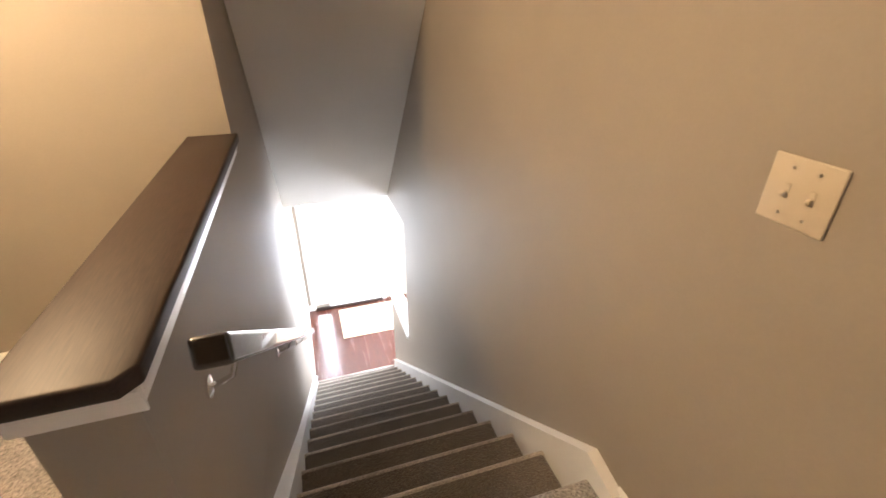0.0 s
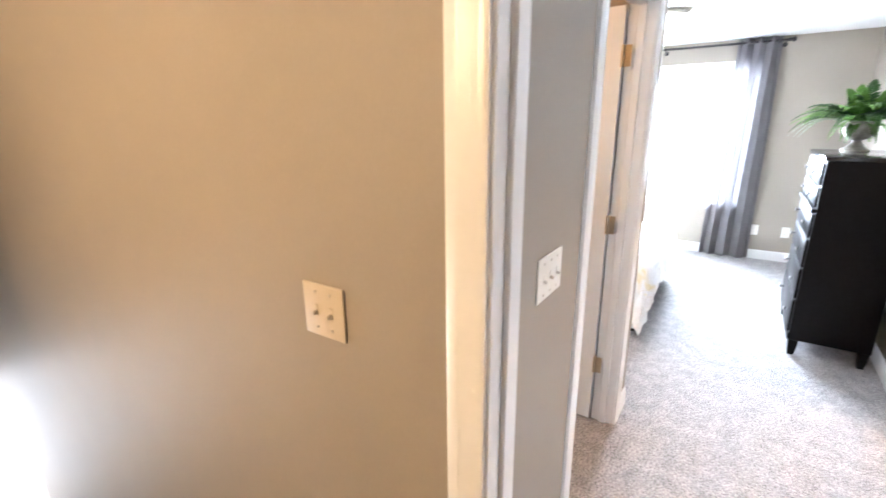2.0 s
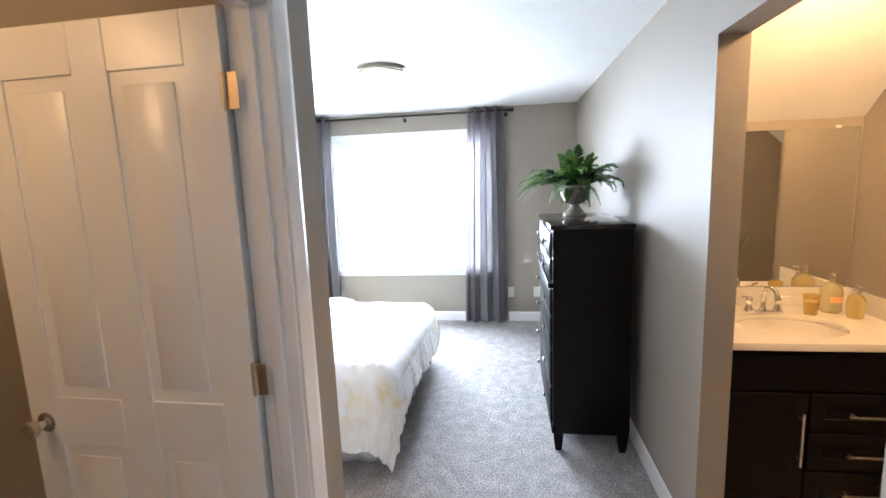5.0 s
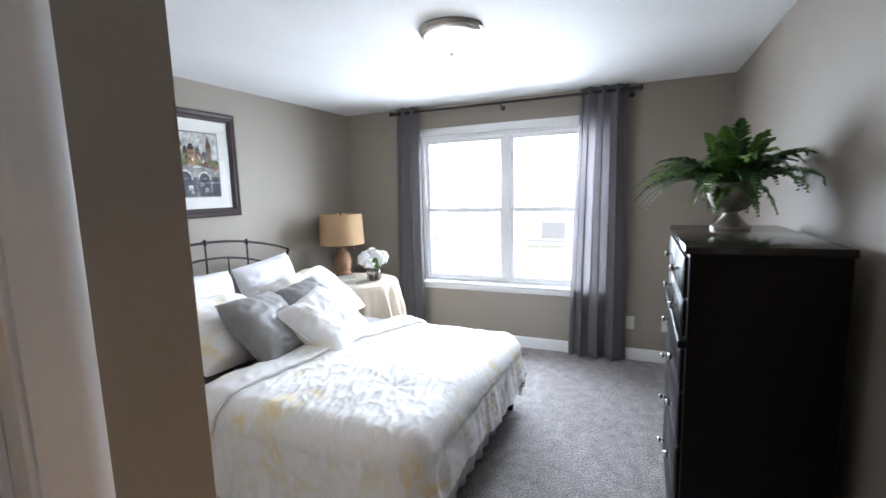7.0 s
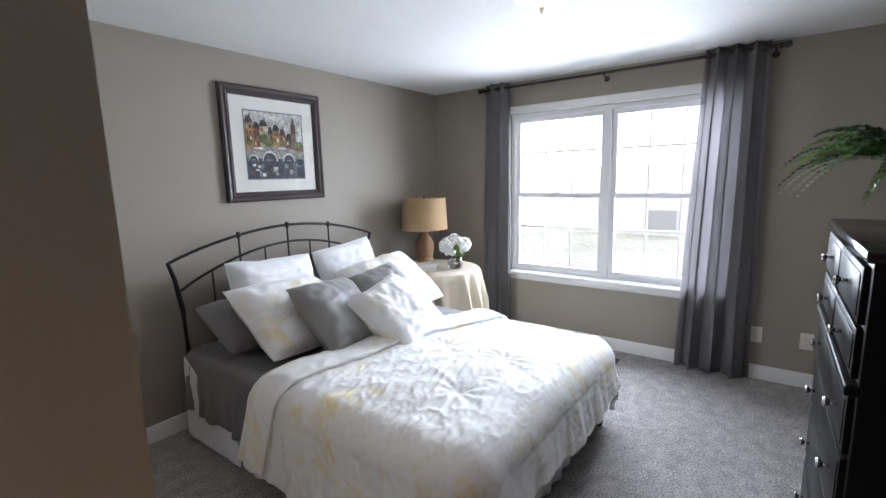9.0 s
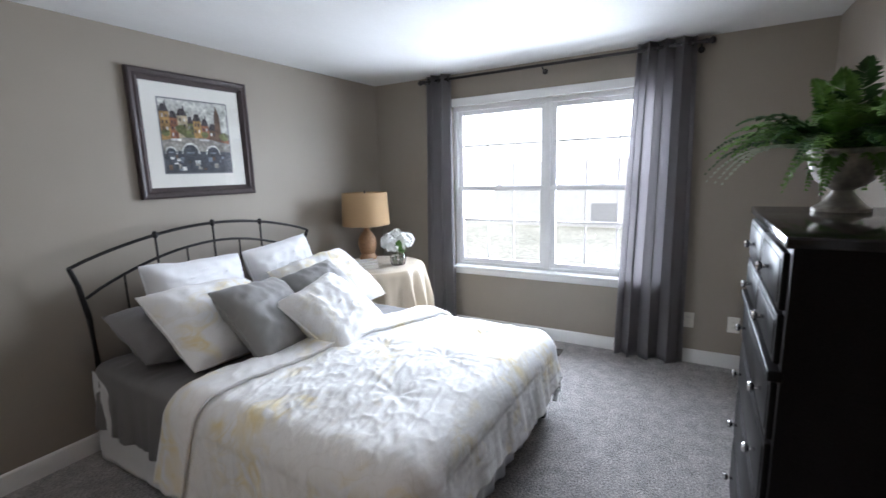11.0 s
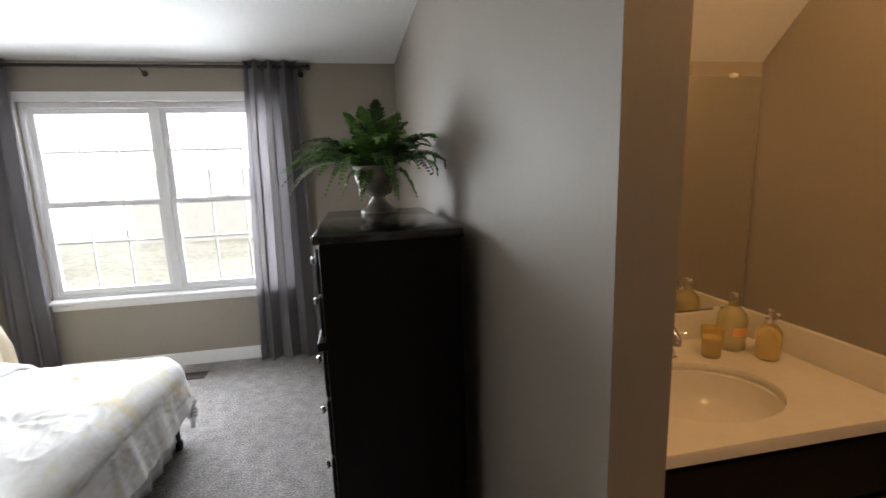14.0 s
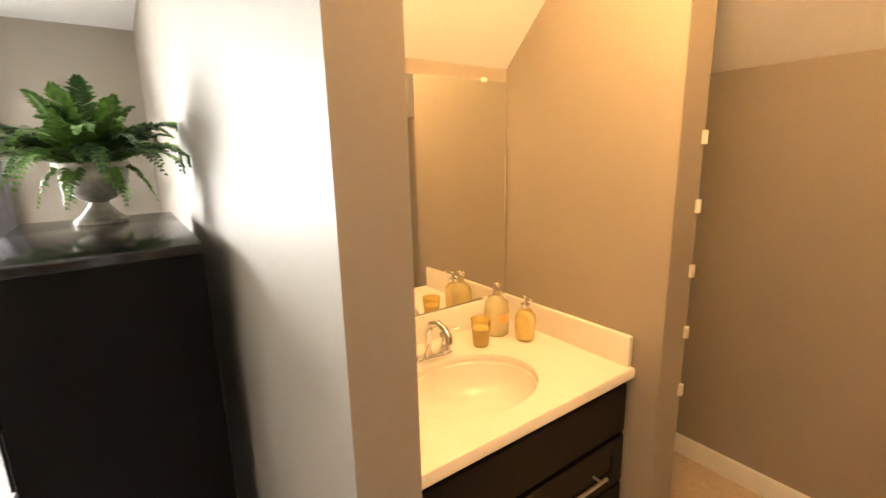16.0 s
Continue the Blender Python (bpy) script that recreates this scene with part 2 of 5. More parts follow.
def floral(name, base, yellow, pale):
    """White cotton with pale yellow scroll flowers and faint grey leaves."""
    m = mat(name, base, .8, bump=.005, bump_scale=30, sheen=.15, stretch=(1, 2.4, 1))
    nt = m.node_tree
    b = nt.nodes["Principled BSDF"]
    tc = nt.nodes.new("ShaderNodeTexCoord")
    warp = node(nt, "ShaderNodeTexNoise", Scale=4.0, Detail=2.0)
    nt.links.new(tc.outputs["Object"], warp.inputs["Vector"])
    add = nt.nodes.new("ShaderNodeVectorMath")
    add.operation = "MULTIPLY_ADD"
    add.inputs[1].default_value = (.25, .25, .25)
    nt.links.new(warp.outputs["Color"], add.inputs[0])
    nt.links.new(tc.outputs["Object"], add.inputs[2])
    scroll = node(nt, "ShaderNodeTexNoise", Scale=5.5, Detail=1.0, Distortion=1.6)
    blot = node(nt, "ShaderNodeTexNoise", Scale=3.3, Detail=1.5, Distortion=.6)
    wash = node(nt, "ShaderNodeTexNoise", Scale=9.0, Detail=2.0, Distortion=1.0)
    for n in (scroll, blot, wash):
        nt.links.new(add.outputs[0], n.inputs["Vector"])

    def op(kind, a, b=None):
        m_ = nt.nodes.new("ShaderNodeMath")
        m_.operation = kind
        for k, v in enumerate((a, b)):
            if v is None:
                continue
            if isinstance(v, float):
                m_.inputs[k].default_value = v
            else:
                nt.links.new(v, m_.inputs[k])
        return m_.outputs[0]

    def ramp(v, lo, hi, top):
        r = node(nt, "ShaderNodeMapRange", From_Min=lo, From_Max=hi, To_Min=0.0, To_Max=top)
        nt.links.new(v, r.inputs[0])
        return r.outputs[0]

    lines = ramp(op("ABSOLUTE", op("SUBTRACT", scroll.outputs[0], .5)), .05, .012, .38)
    patch = ramp(blot.outputs[0], .47, .62, .85)
    washes = ramp(wash.outputs[0], .42, .64, .75)
    yel = op("MULTIPLY", patch, op("ADD", op("MULTIPLY", lines, .8), washes))
    c1, c2 = nt.nodes.new("ShaderNodeMix"), nt.nodes.new("ShaderNodeMix")
    for c in (c1, c2):
        c.data_type = "RGBA"
    c1.inputs["A"].default_value, c1.inputs["B"].default_value = (*base, 1), (*pale, 1)
    c2.inputs["B"].default_value = (*yellow, 1)
    nt.links.new(lines, c1.inputs["Factor"])
    nt.links.new(c1.outputs["Result"], c2.inputs["A"])
    nt.links.new(yel, c2.inputs["Factor"])
    nt.links.new(c2.outputs["Result"], b.inputs["Base Color"])
    return m


FLORAL = floral("floral_cotton", (.86, .855, .85), (.80, .67, .36), (.77, .755, .73))


# ---- mesh helpers ----
AT = {}


def finish(name, bm, material, smooth=True):
    bmesh.ops.recalc_face_normals(bm, faces=bm.faces)
    me = bpy.data.meshes.new(name)
    bm.to_mesh(me)
    bm.free()
    if smooth:
        for p in me.polygons:
            p.use_smooth = True
        me.set_sharp_from_angle(angle=radians(38))
    me.materials.append(material)
    return me


def thing(name, at, label, category, group="", kind=""):
    ob = new(name)
    ob.empty_display_size = .1
    ob.location = at
    AT[ob.name] = Matrix.Translation(at)
    return tagged(ob, label, category, group, kind)


def part(name, bm, material, parent, label=""):
    ob = new(name, finish(name, bm, material))
    ob.parent = parent
    ob.matrix_parent_inverse = AT[parent.name].inverted()
    AT[ob.name] = Matrix.Identity(4)
    if label:
        ob["label"] = label
    return ob


def single(name, bm, material, label="", category="", group="", kind=""):
    ob = new(name, finish(name, bm, material))
    AT[ob.name] = Matrix.Identity(4)
    return tagged(ob, label, category, group, kind)


def wall(name, bm, material=None):
    return single(name, bm, material or PAINT, kind="structure")


def B():
    return bmesh.new()


def box(bm, x0, y0, z0, x1, y1, z1, bevel=0.0, seg=2, m=None):
    """A box between two corners, with rounded edges, added to bm."""
    mm = Matrix.LocRotScale(((x0 + x1) / 2, (y0 + y1) / 2, (z0 + z1) / 2), None, (abs(x1 - x0), abs(y1 - y0), abs(z1 - z0)))
    vs = bmesh.ops.create_cube(bm, size=1, matrix=mm)["verts"]
    if bevel:
        es = list({e for v in vs for e in v.link_edges})
        r = bmesh.ops.bevel(bm, geom=es, offset=bevel, segments=seg, affect="EDGES", profile=.5)
        vs = list({v for f in r["faces"] for v in f.verts} | {v for v in vs if v.is_valid})
    if m is not None:
        bmesh.ops.transform(bm, matrix=m, verts=vs)
    return bm


def lathe(bm, profile, at=(0, 0, 0), seg=32, m=None):
    """Turns (radius, height) pairs about the vertical through at."""
    rings, vs = [], []
    for r, z in profile:
        ring = [bm.verts.new((at[0] + max(r, .0004) * math.cos(2 * math.pi * k / seg), at[1] + max(r, .0004) * math.sin(2 * math.pi * k / seg), at[2] + z)) for k in range(seg)]
        rings.append(ring)
        vs += ring
    for a, b in zip(rings, rings[1:]):
        for k in range(seg):
            bm.faces.new((a[k], a[(k + 1) % seg], b[(k + 1) % seg], b[k]))
    bm.faces.new(rings[0][::-1])
    bm.faces.new(rings[-1])
    if m is not None:
        bmesh.ops.transform(bm, matrix=m, verts=vs)
    return bm


def tube(bm, points, r, seg=10, flat=1.0):
    """A round bar along a line of points; flat squeezes it upright."""
    pts = [Vector(p) for p in points]
    rings = []
    for i, p in enumerate(pts):
        d = (pts[min(i + 1, len(pts) - 1)] - pts[max(i - 1, 0)]).normalized()
        side = d.cross(Vector((0, 0, 1)))
        side = side.normalized() if side.length > .05 else Vector((1, 0, 0))
        up = side.cross(d).normalized()
        rr = r[i] if isinstance(r, (list, tuple)) else r
        rings.append([bm.verts.new(p + side * rr * math.cos(2 * math.pi * k / seg) + up * rr * flat * math.sin(2 * math.pi * k / seg)) for k in range(seg)])
    for a, b in zip(rings, rings[1:]):
        for k in range(seg):
            bm.faces.new((a[k], a[(k + 1) % seg], b[(k + 1) % seg], b[k]))
    bm.faces.new(rings[0][::-1])
    bm.faces.new(rings[-1])
    return bm


def sheet(bm, fn, nu, nv):
    """A grid of nu by nv cells, fn(u, v) for u, v in 0..1."""
    g = [[bm.verts.new(fn(i / nu, j / nv)) for j in range(nv + 1)] for i in range(nu + 1)]
    for i in range(nu):
        for j in range(nv):
            bm.faces.new((g[i][j], g[i + 1][j], g[i + 1][j + 1], g[i][j + 1]))
    return bm


def moulding(bm, profile, a, b, out):
    """A board of constant section from a to b along a wall: profile of (out of the wall, height) pairs."""
    a, b, out = Vector(a), Vector(b), Vector(out)
    r0 = [bm.verts.new(a + out * o + Vector((0, 0, h))) for o, h in profile]
    r1 = [bm.verts.new(b + out * o + Vector((0, 0, h))) for o, h in profile]
    n = len(profile)
    for k in range(n):
        bm.faces.new((r0[k], r0[(k + 1) % n], r1[(k + 1) % n], r1[k]))
    bm.faces.new(r0[::-1])
    bm.faces.new(r1)
    return bm


BASE = [(.0, .0), (.014, .0), (.014, .075), (.011, .083), (.011, .09), (.006, .1), (.0, .105)]


def baseboard(a, b, out):
    return wall("baseboard", moulding(B(), BASE, a, b, out), TRIM)


def noise3(x, y, z):
    return noise.noise(Vector((x, y, z)))


# ---- structure ----
H, LOW = 2.37, -3.104
XW, YH, YR, YC, XC = 6.48, 2.775, -.81, .49, 2.798
XHALL, XBED = .978, 1.093
wall("floor", box(B(), 1.0, -.87, -.25, 6.7, 2.9, 0), CARPET)
wall("floor_landing", box(box(box(B(), -2.0, -1.6, -.25, .978, 1.06, 0), -2.0, 1.06, -.25, -.2, 2.5, 0), .978, -.35, -.25, 1.0, .43, 0), CARPET)
wall("floor_bath", box(B(), 1.5, -3.1, -.25, 4.2, -.87, .004), BATHFLOOR)
wall("ceiling", box(B(), -2.1, -3.2, H, 6.7, 2.9, H + .1), CEILING)
wall("wall_north", box(B(), .978, YH, 0, 6.6, 2.9, H))
bm = box(B(), XW, -.93, 0, 6.62, .12, H)
box(bm, XW, 1.92, 0, 6.62, YH, H)
box(bm, XW, .12, 0, 6.62, 1.92, .61)
box(bm, XW, .12, 2.09, 6.62, 1.92, H)
wall("wall_east", bm)
bm = box(B(), 3.245, -.917, 0, XW, YR, H)
box(bm, XBED, -.917, 0, 2.41, YR, H)
box(bm, 2.41, -.917, 2.066, 3.245, YR, H)
wall("wall_south", bm)
wall("wall_hall_east", box(B(), XHALL, .43, LOW, XBED, 4.1, H))
wall("wall_hall_east_end", box(B(), XHALL, -1.6, 0, XBED, -.35, H))
wall("wall_hall_lintel", box(B(), XHALL, -.35, 2.05, XBED, .43, H))
wall("wall_foyer_header", box(B(), XHALL, 4.1, -.35, XBED, 5.1, H))
wall("wall_foyer_half", box(B(), XHALL, 4.1, LOW, XBED, 5.0, -1.75))
wall("trim_half_wall_cap", box(B(), XHALL - .02, 4.1, -1.75, XBED + .02, 5.02, -1.715, .006), TRIM)
wall("wall_closet_west", box(B(), XBED, YC, 0, 1.78, .60, H))
wall("wall_closet_corner", box(B(), 2.575, YC, 0, XC, .60, H))
wall("wall_closet_lintel", box(B(), 1.78, YC, 2.055, 2.575, .60, H))
wall("wall_closet_end", box(B(), XC - .11, .60, 0, XC, YH, H))
wall("wall_stair_west", box(B(), -.27, 2.39, LOW, -.115, 6.95, H))


def slab(pts, z0, z1):
    """A solid of that plan outline between two heights."""
    bm = B()
    r0, r1 = [bm.verts.new((x, y, z0)) for x, y in pts], [bm.verts.new((x, y, z1)) for x, y in pts]
    n = len(pts)
    for k in range(n):
        bm.faces.new((r0[k], r0[(k + 1) % n], r1[(k + 1) % n], r1[k]))
    bm.faces.new(r0[::-1])
    bm.faces.new(r1)
    return bm


wall("wall_knee", slab([(-.30, .935), (-.145, .935), (-.115, 2.39), (-.27, 2.39)], 0, .96))
wall("wall_knee_lower", slab([(-.297, 1.06), (-.142, 1.06), (-.115, 2.39), (-.27, 2.39)], LOW, 0))
wall("wall_hall_north", box(B(), -2.0, 2.39, 0, -.27, 2.5, H))
wall("wall_hall_west", box(B(), -2.1, -1.6, 0, -2.0, 2.5, H))
wall("wall_hall_south", box(B(), -2.1, -1.7, 0, XHALL, -1.6, H))
# sloped soffit over the stairs
bm = B()
vs = [bm.verts.new(p) for p in ((-.11, 2.39, H), (XHALL, 2.39, H), (XHALL, 4.88, -.36), (-.11, 4.88, -.36), (-.11, 5.1, H), (XHALL, 5.1, H), (XHALL, 5.1, -.36), (-.11, 5.1, -.36))]
for f in ((0, 1, 2, 3), (0, 4, 5, 1), (4, 7, 6, 5), (3, 2, 6, 7), (0, 3, 7, 4), (1, 5, 6, 2)):
    bm.faces.new([vs[k] for k in f])
wall("ceiling_soffit", bm, SOFFIT)
# foyer
wall("floor_foyer", box(B(), -.3, 4.9, LOW - .1, 3.3, 7.0, LOW), FOYERWOOD)
wall("ceiling_foyer", box(B(), -.11, 5.1, -.36, 3.3, 7.0, -.26), CEILING)
bm = box(B(), -.3, 6.92, LOW, .01, 7.05, -.36)
box(bm, 1.15, 6.92, LOW, 3.3, 7.05, -.36)
box(bm, .01, 6.92, LOW + 2.07, 1.15, 7.05, -.36)
box(bm, .01, 6.92, LOW, .24, 7.05, LOW + .1)
wall("wall_foyer_north", bm)
wall("wall_foyer_east", box(box(B(), 3.2, 4.0, LOW, 3.3, 7.0, -2.6), 3.2, 4.0, -.6, 3.3, 7.0, -.36))
wall("wall_foyer_south", box(B(), XBED, 4.0, LOW, 3.3, 4.1, -.36))
# bathroom
wall("wall_bath_east", box(B(), 4.01, -3.1, 0, 4.15, -.9, H))
wall("wall_bath_side", box(B(), 3.35, -1.945, 0, 4.01, -1.815, H))
wall("wall_bath_south", box(B(), 1.5, -2.85, 0, 4.01, -2.75, H))
wall("wall_bath_west", box(B(), 1.5, -2.75, 0, 1.6, -.9, H))


def prism(pts, a, b, axis):
    """A solid of that outline between a and b along the axis."""
    bm = B()
    r0 = [bm.verts.new((a, p, q) if axis == "x" else (p, a, q)) for p, q in pts]
    r1 = [bm.verts.new((b, p, q) if axis == "x" else (p, b, q)) for p, q in pts]
    n = len(pts)
    for k in range(n):
        bm.faces.new((r0[k], r0[(k + 1) % n], r1[(k + 1) % n], r1[k]))
    bm.faces.new(r0[::-1])
    bm.faces.new(r1)
    return bm


wall("ceiling_slope", prism([(4.01, 1.836), (4.01, H), (3.48, H)], -1.815, -.9, "y"), CEILING)
wall("ceiling_slope_far", prism([(-2.75, 1.85), (-2.75, H), (-2.2, H)], 1.6, 4.01, "x"), CEILING)

# baseboards
baseboard((3.245, YR, 0), (3.95, YR, 0), (0, 1, 0))
baseboard((3.95, YR, 0), (XW, YR, 0), (0, 1, 0))
baseboard((XBED, YR, 0), (2.41, YR, 0), (0, 1, 0))
baseboard((XW, YR, 0), (XW, YH, 0), (-1, 0, 0))
baseboard((XC, YH, 0), (XW, YH, 0), (0, -1, 0))
baseboard((XC, YC, 0), (XC, YH, 0), (1, 0, 0))
baseboard((XBED, YC, 0), (1.70, YC, 0), (0, -1, 0))
baseboard((2.645, YC, 0), (XC, YC, 0), (0, -1, 0))
baseboard((3.245, -.917, 0), (3.245, YR, 0), (-1, 0, 0))
baseboard((2.41, -.917, 0), (2.41, YR, 0), (1, 0, 0))
baseboard((1.6, -2.75, 0), (4.01, -2.75, 0), (0, 1, 0))
baseboard((XHALL, .52, 0), (XHALL, 1.0, 0), (-1, 0, 0))
baseboard((-2.0, 2.39, 0), (-.27, 2.39, 0), (0, -1, 0))
baseboard((-.30, .935, 0), (-.27, 2.39, 0), (-1, 0, 0))
baseboard((-.11, 6.92, LOW), (-.06, 6.92, LOW), (0, -1, 0))

# stairs: carpeted treads with rounded nosings, white skirts
RISE, RUN, Y0 = .194, .258, 1.10
stairs = thing("staircase", (.43, 3.0, LOW), "straight flight of stairs in worn brown carpet", "staircase", kind="structure")
for k in range(1, 16):
    y = Y0 + RUN * (k - 1)
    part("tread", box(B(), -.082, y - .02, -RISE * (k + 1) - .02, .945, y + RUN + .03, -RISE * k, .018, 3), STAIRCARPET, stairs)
    # pale strip: the lit rim of the tread, put into its colour
    part("nosing", tube(B(), [(-.081, y + RUN + .022, -RISE * k - .013), (.43, y + RUN + .024, -RISE * k - .0135), (.944, y + RUN + .022, -RISE * k - .013)], .0155, 12), NOSING, stairs, "tread edge in paler colour for foyer light")
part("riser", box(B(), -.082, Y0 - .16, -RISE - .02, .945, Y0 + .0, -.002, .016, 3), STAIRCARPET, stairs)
part("landing_nosing", box(B(), -.112, Y0 - .14, -.05, .975, Y0 + .02, .002, .022, 3), CARPET, stairs)


def skirt(x0, x1):
    pts = [(Y0 - .12, -.6), (Y0 - .12, .07), (Y0 + .03, .105), (Y0 + RUN * 15, .105 - RISE * 15), (Y0 + RUN * 15, -RISE * 16 + .0), (Y0 + .3, -.6)]
    return prism(pts, x0, x1, "x")


wall("trim_skirt_east", skirt(.945, XHALL), TRIM)
wall("trim_skirt_west", skirt(-.14, -.082), TRIM)
for x0, x1 in ((.937, XHALL), (-.14, -.074)):
    cap = prism([(Y0 - .12, .07), (Y0 - .12, .09), (Y0 + .03, .125), (Y0 + RUN * 15, .125 - RISE * 15), (Y0 + RUN * 15, .105 - RISE * 15), (Y0 + .03, .105)], x0, x1, "x")
    wall("trim_skirt_cap", cap, TRIM)

# ---- doors, casings, windows ----
CASE = [(0, .0), (.010, .0), (.014, .012), (.012, .02), (.017, .045), (.017, .066), (.012, .075), (0, .075)]


def casing(name, along, face, out, a, b, top):
    """Door trim on one wall face: along is the axis of the opening, out the side it stands proud of."""
    ob = thing(name, (a if along == "x" else face, face if along == "x" else a, 0), "white painted moulded door casing", "door trim", kind="structure")

    def place(p, o, z):
        return (p, face + out * o, z) if along == "x" else (face + out * o, p, z)

    for nm, at, sgn in (("side_casing", a + .009, -1), ("side_casing", b - .009, 1)):
        bm = B()
        r0 = [bm.verts.new(place(at + sgn * w, o, 0)) for o, w in CASE]
        r1 = [bm.verts.new(place(at + sgn * w, o, top - .009 + w)) for o, w in CASE]
        n = len(CASE)
        for k in range(n):
            bm.faces.new((r0[k], r0[(k + 1) % n], r1[(k + 1) % n], r1[k]))
        bm.faces.new(r0[::-1])
        bm.faces.new(r1)
        part(nm, bm, TRIM, ob)
    bm = B()
    r0 = [bm.verts.new(place(a + .009 - w, o, top - .009 + w)) for o, w in CASE]
    r1 = [bm.verts.new(place(b - .009 + w, o, top - .009 + w)) for o, w in CASE]
    for k in range(len(CASE)):
        q = (k + 1) % len(CASE)
        bm.faces.new((r0[k], r0[q], r1[q], r1[k]))
    part("head_casing", bm, TRIM, ob)
    return ob


def jamb(name, along, f0, f1, a, b, top, stop):
    """The lining of a doorway through a wall between the faces f0 and f1, with its door stop."""
    ob = thing(name, (a, f0, 0) if along == "x" else (f0, a, 0), "white painted door lining with stop", "door trim", kind="structure")

    def bx(nm, p0, q0, z0, p1, q1, z1):
        part(nm, box(B(), *((p0, q0, z0, p1, q1, z1) if along == "x" else (q0, p0, z0, q1, p1, z1)), .002, 1), TRIM, ob)

    bx("side", a - .0, f0 - .002, 0, a + .016, f1 + .002, top)
    bx("side", b - .016, f0 - .002, 0, b + .0, f1 + .002, top)
    bx("head", a + .016, f0 - .002, top - .016, b - .016, f1 + .002, top)
    bx("stop", a + .016, stop, 0, a + .027, stop + .035, top - .016)
    bx("stop", b - .027, stop, 0, b - .016, stop + .035, top - .016)
    bx("stop", a + .027, stop, top - .027, b - .027, stop + .035, top - .016)
    return ob


def panel_door(name, hinge, turn, width, height, label, knob, swing=1, hinges=True):
    """A moulded four-panel door, built along +x from its hinge and then turned; swing is the side that the hinges stand on."""
    m = pose(*hinge, 0, 0, turn)
    ob = thing(name, hinge, label, "door")
    t = .035

    def put(nm, bm, material, parent=None, lab=""):
        bmesh.ops.transform(bm, matrix=m, verts=bm.verts)
        return part(nm, bm, material, parent or ob, lab)

    bm = box(B(), .003, -t / 2 + .006, .012, width - .003, t / 2 - .006, height)
    st = .105
    for x0, x1 in ((.003, st), (width / 2 - st / 2, width / 2 + st / 2), (width - st, width - .003)):
        box(bm, x0, -t / 2, .012, x1, t / 2, height, .002, 1)
    for z0, z1 in ((.012, .24), (.86, 1.01), (height - .13, height)):
        for x0, x1 in ((st, width / 2 - st / 2), (width / 2 + st / 2, width - st)):
            box(bm, x0, -t / 2, z0, x1, t / 2, z1, .002, 1)
    slab = put("slab", bm, TRIM)
    for x0, x1 in ((st, width / 2 - st / 2), (width / 2 + st / 2, width - st)):
        for z0, z1 in ((.24, .86), (1.01, height - .13)):
            bm = box(B(), x0 + .035, -t / 2 + .001, z0 + .035, x1 - .035, t / 2 - .001, z1 - .035, .006, 2)
            put("panel", bm, TRIM, slab)
    if knob:
        for s in (-1, 1):
            if knob == "glass":
                rose = lathe(B(), [(.002, 0), (.031, .0), (.031, .004), (.024, .009), (.012, .012), (.011, .03), (.016, .034)], seg=28)
                ball = lathe(B(), [(.010, .030), (.020, .034), (.029, .042), (.031, .052), (.030, .062), (.022, .068), (.004, .069)], seg=12)
            else:
                rose = lathe(B(), [(.002, 0), (.031, .0), (.031, .004), (.024, .009), (.012, .012), (.011, .03), (.012, .034)], seg=28)
                ball = lathe(B(), [(.012, .030), (.022, .036), (.027, .046), (.025, .058), (.014, .065), (.002, .066)], seg=28)
            r = Matrix.Translation((width - .06, s * t / 2, .93)) @ pose(0, 0, 0, -90 * s)
            for nm, bmk, mm in (("rose", rose, CHROME), ("knob", ball, KNOBGLASS if knob == "glass" else NICKEL)):
                bmesh.ops.transform(bmk, matrix=r, verts=bmk.verts)
                put(nm, bmk, mm, None, "faceted clear glass door knob" if knob == "glass" and nm == "knob" else "")
        latch = box(B(), width - .0035, -.011, .90, width + .0015, .011, .96, .001, 1)
        put("latch_plate", latch, NICKEL)
    if hinges:
        for z in (.345, 1.09, 1.835):
            bm = tube(B(), [(0, swing * (t / 2 + .004), z - .045), (0, swing * (t / 2 + .004), z + .045)], .007, 12)
            box(bm, -.002, swing * (t / 2 - .034), z - .044, .0025, swing * (t / 2 + .003), z + .044, .001, 1)
            box(bm, -.036, swing * (t / 2 + .001), z - .044, -.003, swing * (t / 2 + .003), z + .044, .001, 1)
            put("hinge", bm, BRASSY, None, "worn satin metal butt hinge")
    return ob


casing("casing_bedroom_hall_side", "y", XHALL, -1, -.35, .43, 2.05)
casing("casing_bedroom_inner", "y", XBED, 1, -.35, .43, 2.05)
jamb("jamb_bedroom", "y", XHALL, XBED, -.35, .43, 2.05, 1.022)
casing("casing_closet", "x", YC, -1, 1.78, 2.575, 2.055)
jamb("jamb_closet", "x", YC, .60, 1.78, 2.575, 2.055, .528)
panel_door("bedroom_door", (1.105, -.352, 0), -24.0, .745, 2.03, "white moulded panel door standing open into the bedroom", "glass", 1)
panel_door("closet_door", (2.552, .604, 0), 89.0, .755, 2.035, "white moulded panel door standing open inside the closet", "nickel", 1)
panel_door("front_door", (.232, 6.925, LOW), 0, .90, 2.05, "white panelled front door, shut, in the foyer below", "nickel", -1, hinges=False)
wall("trim_threshold", box(B(), .0, 6.86, LOW, 1.15, 6.98, LOW + .03, .006), CAPWOOD)
side = thing("window_3", (.125, 6.95, LOW + .1), "narrow glazed sidelight beside the front door", "window", kind="structure")
bm = box(B(), .0, 6.905, LOW + .1, .022, 7.0, LOW + 2.07, .003, 1)
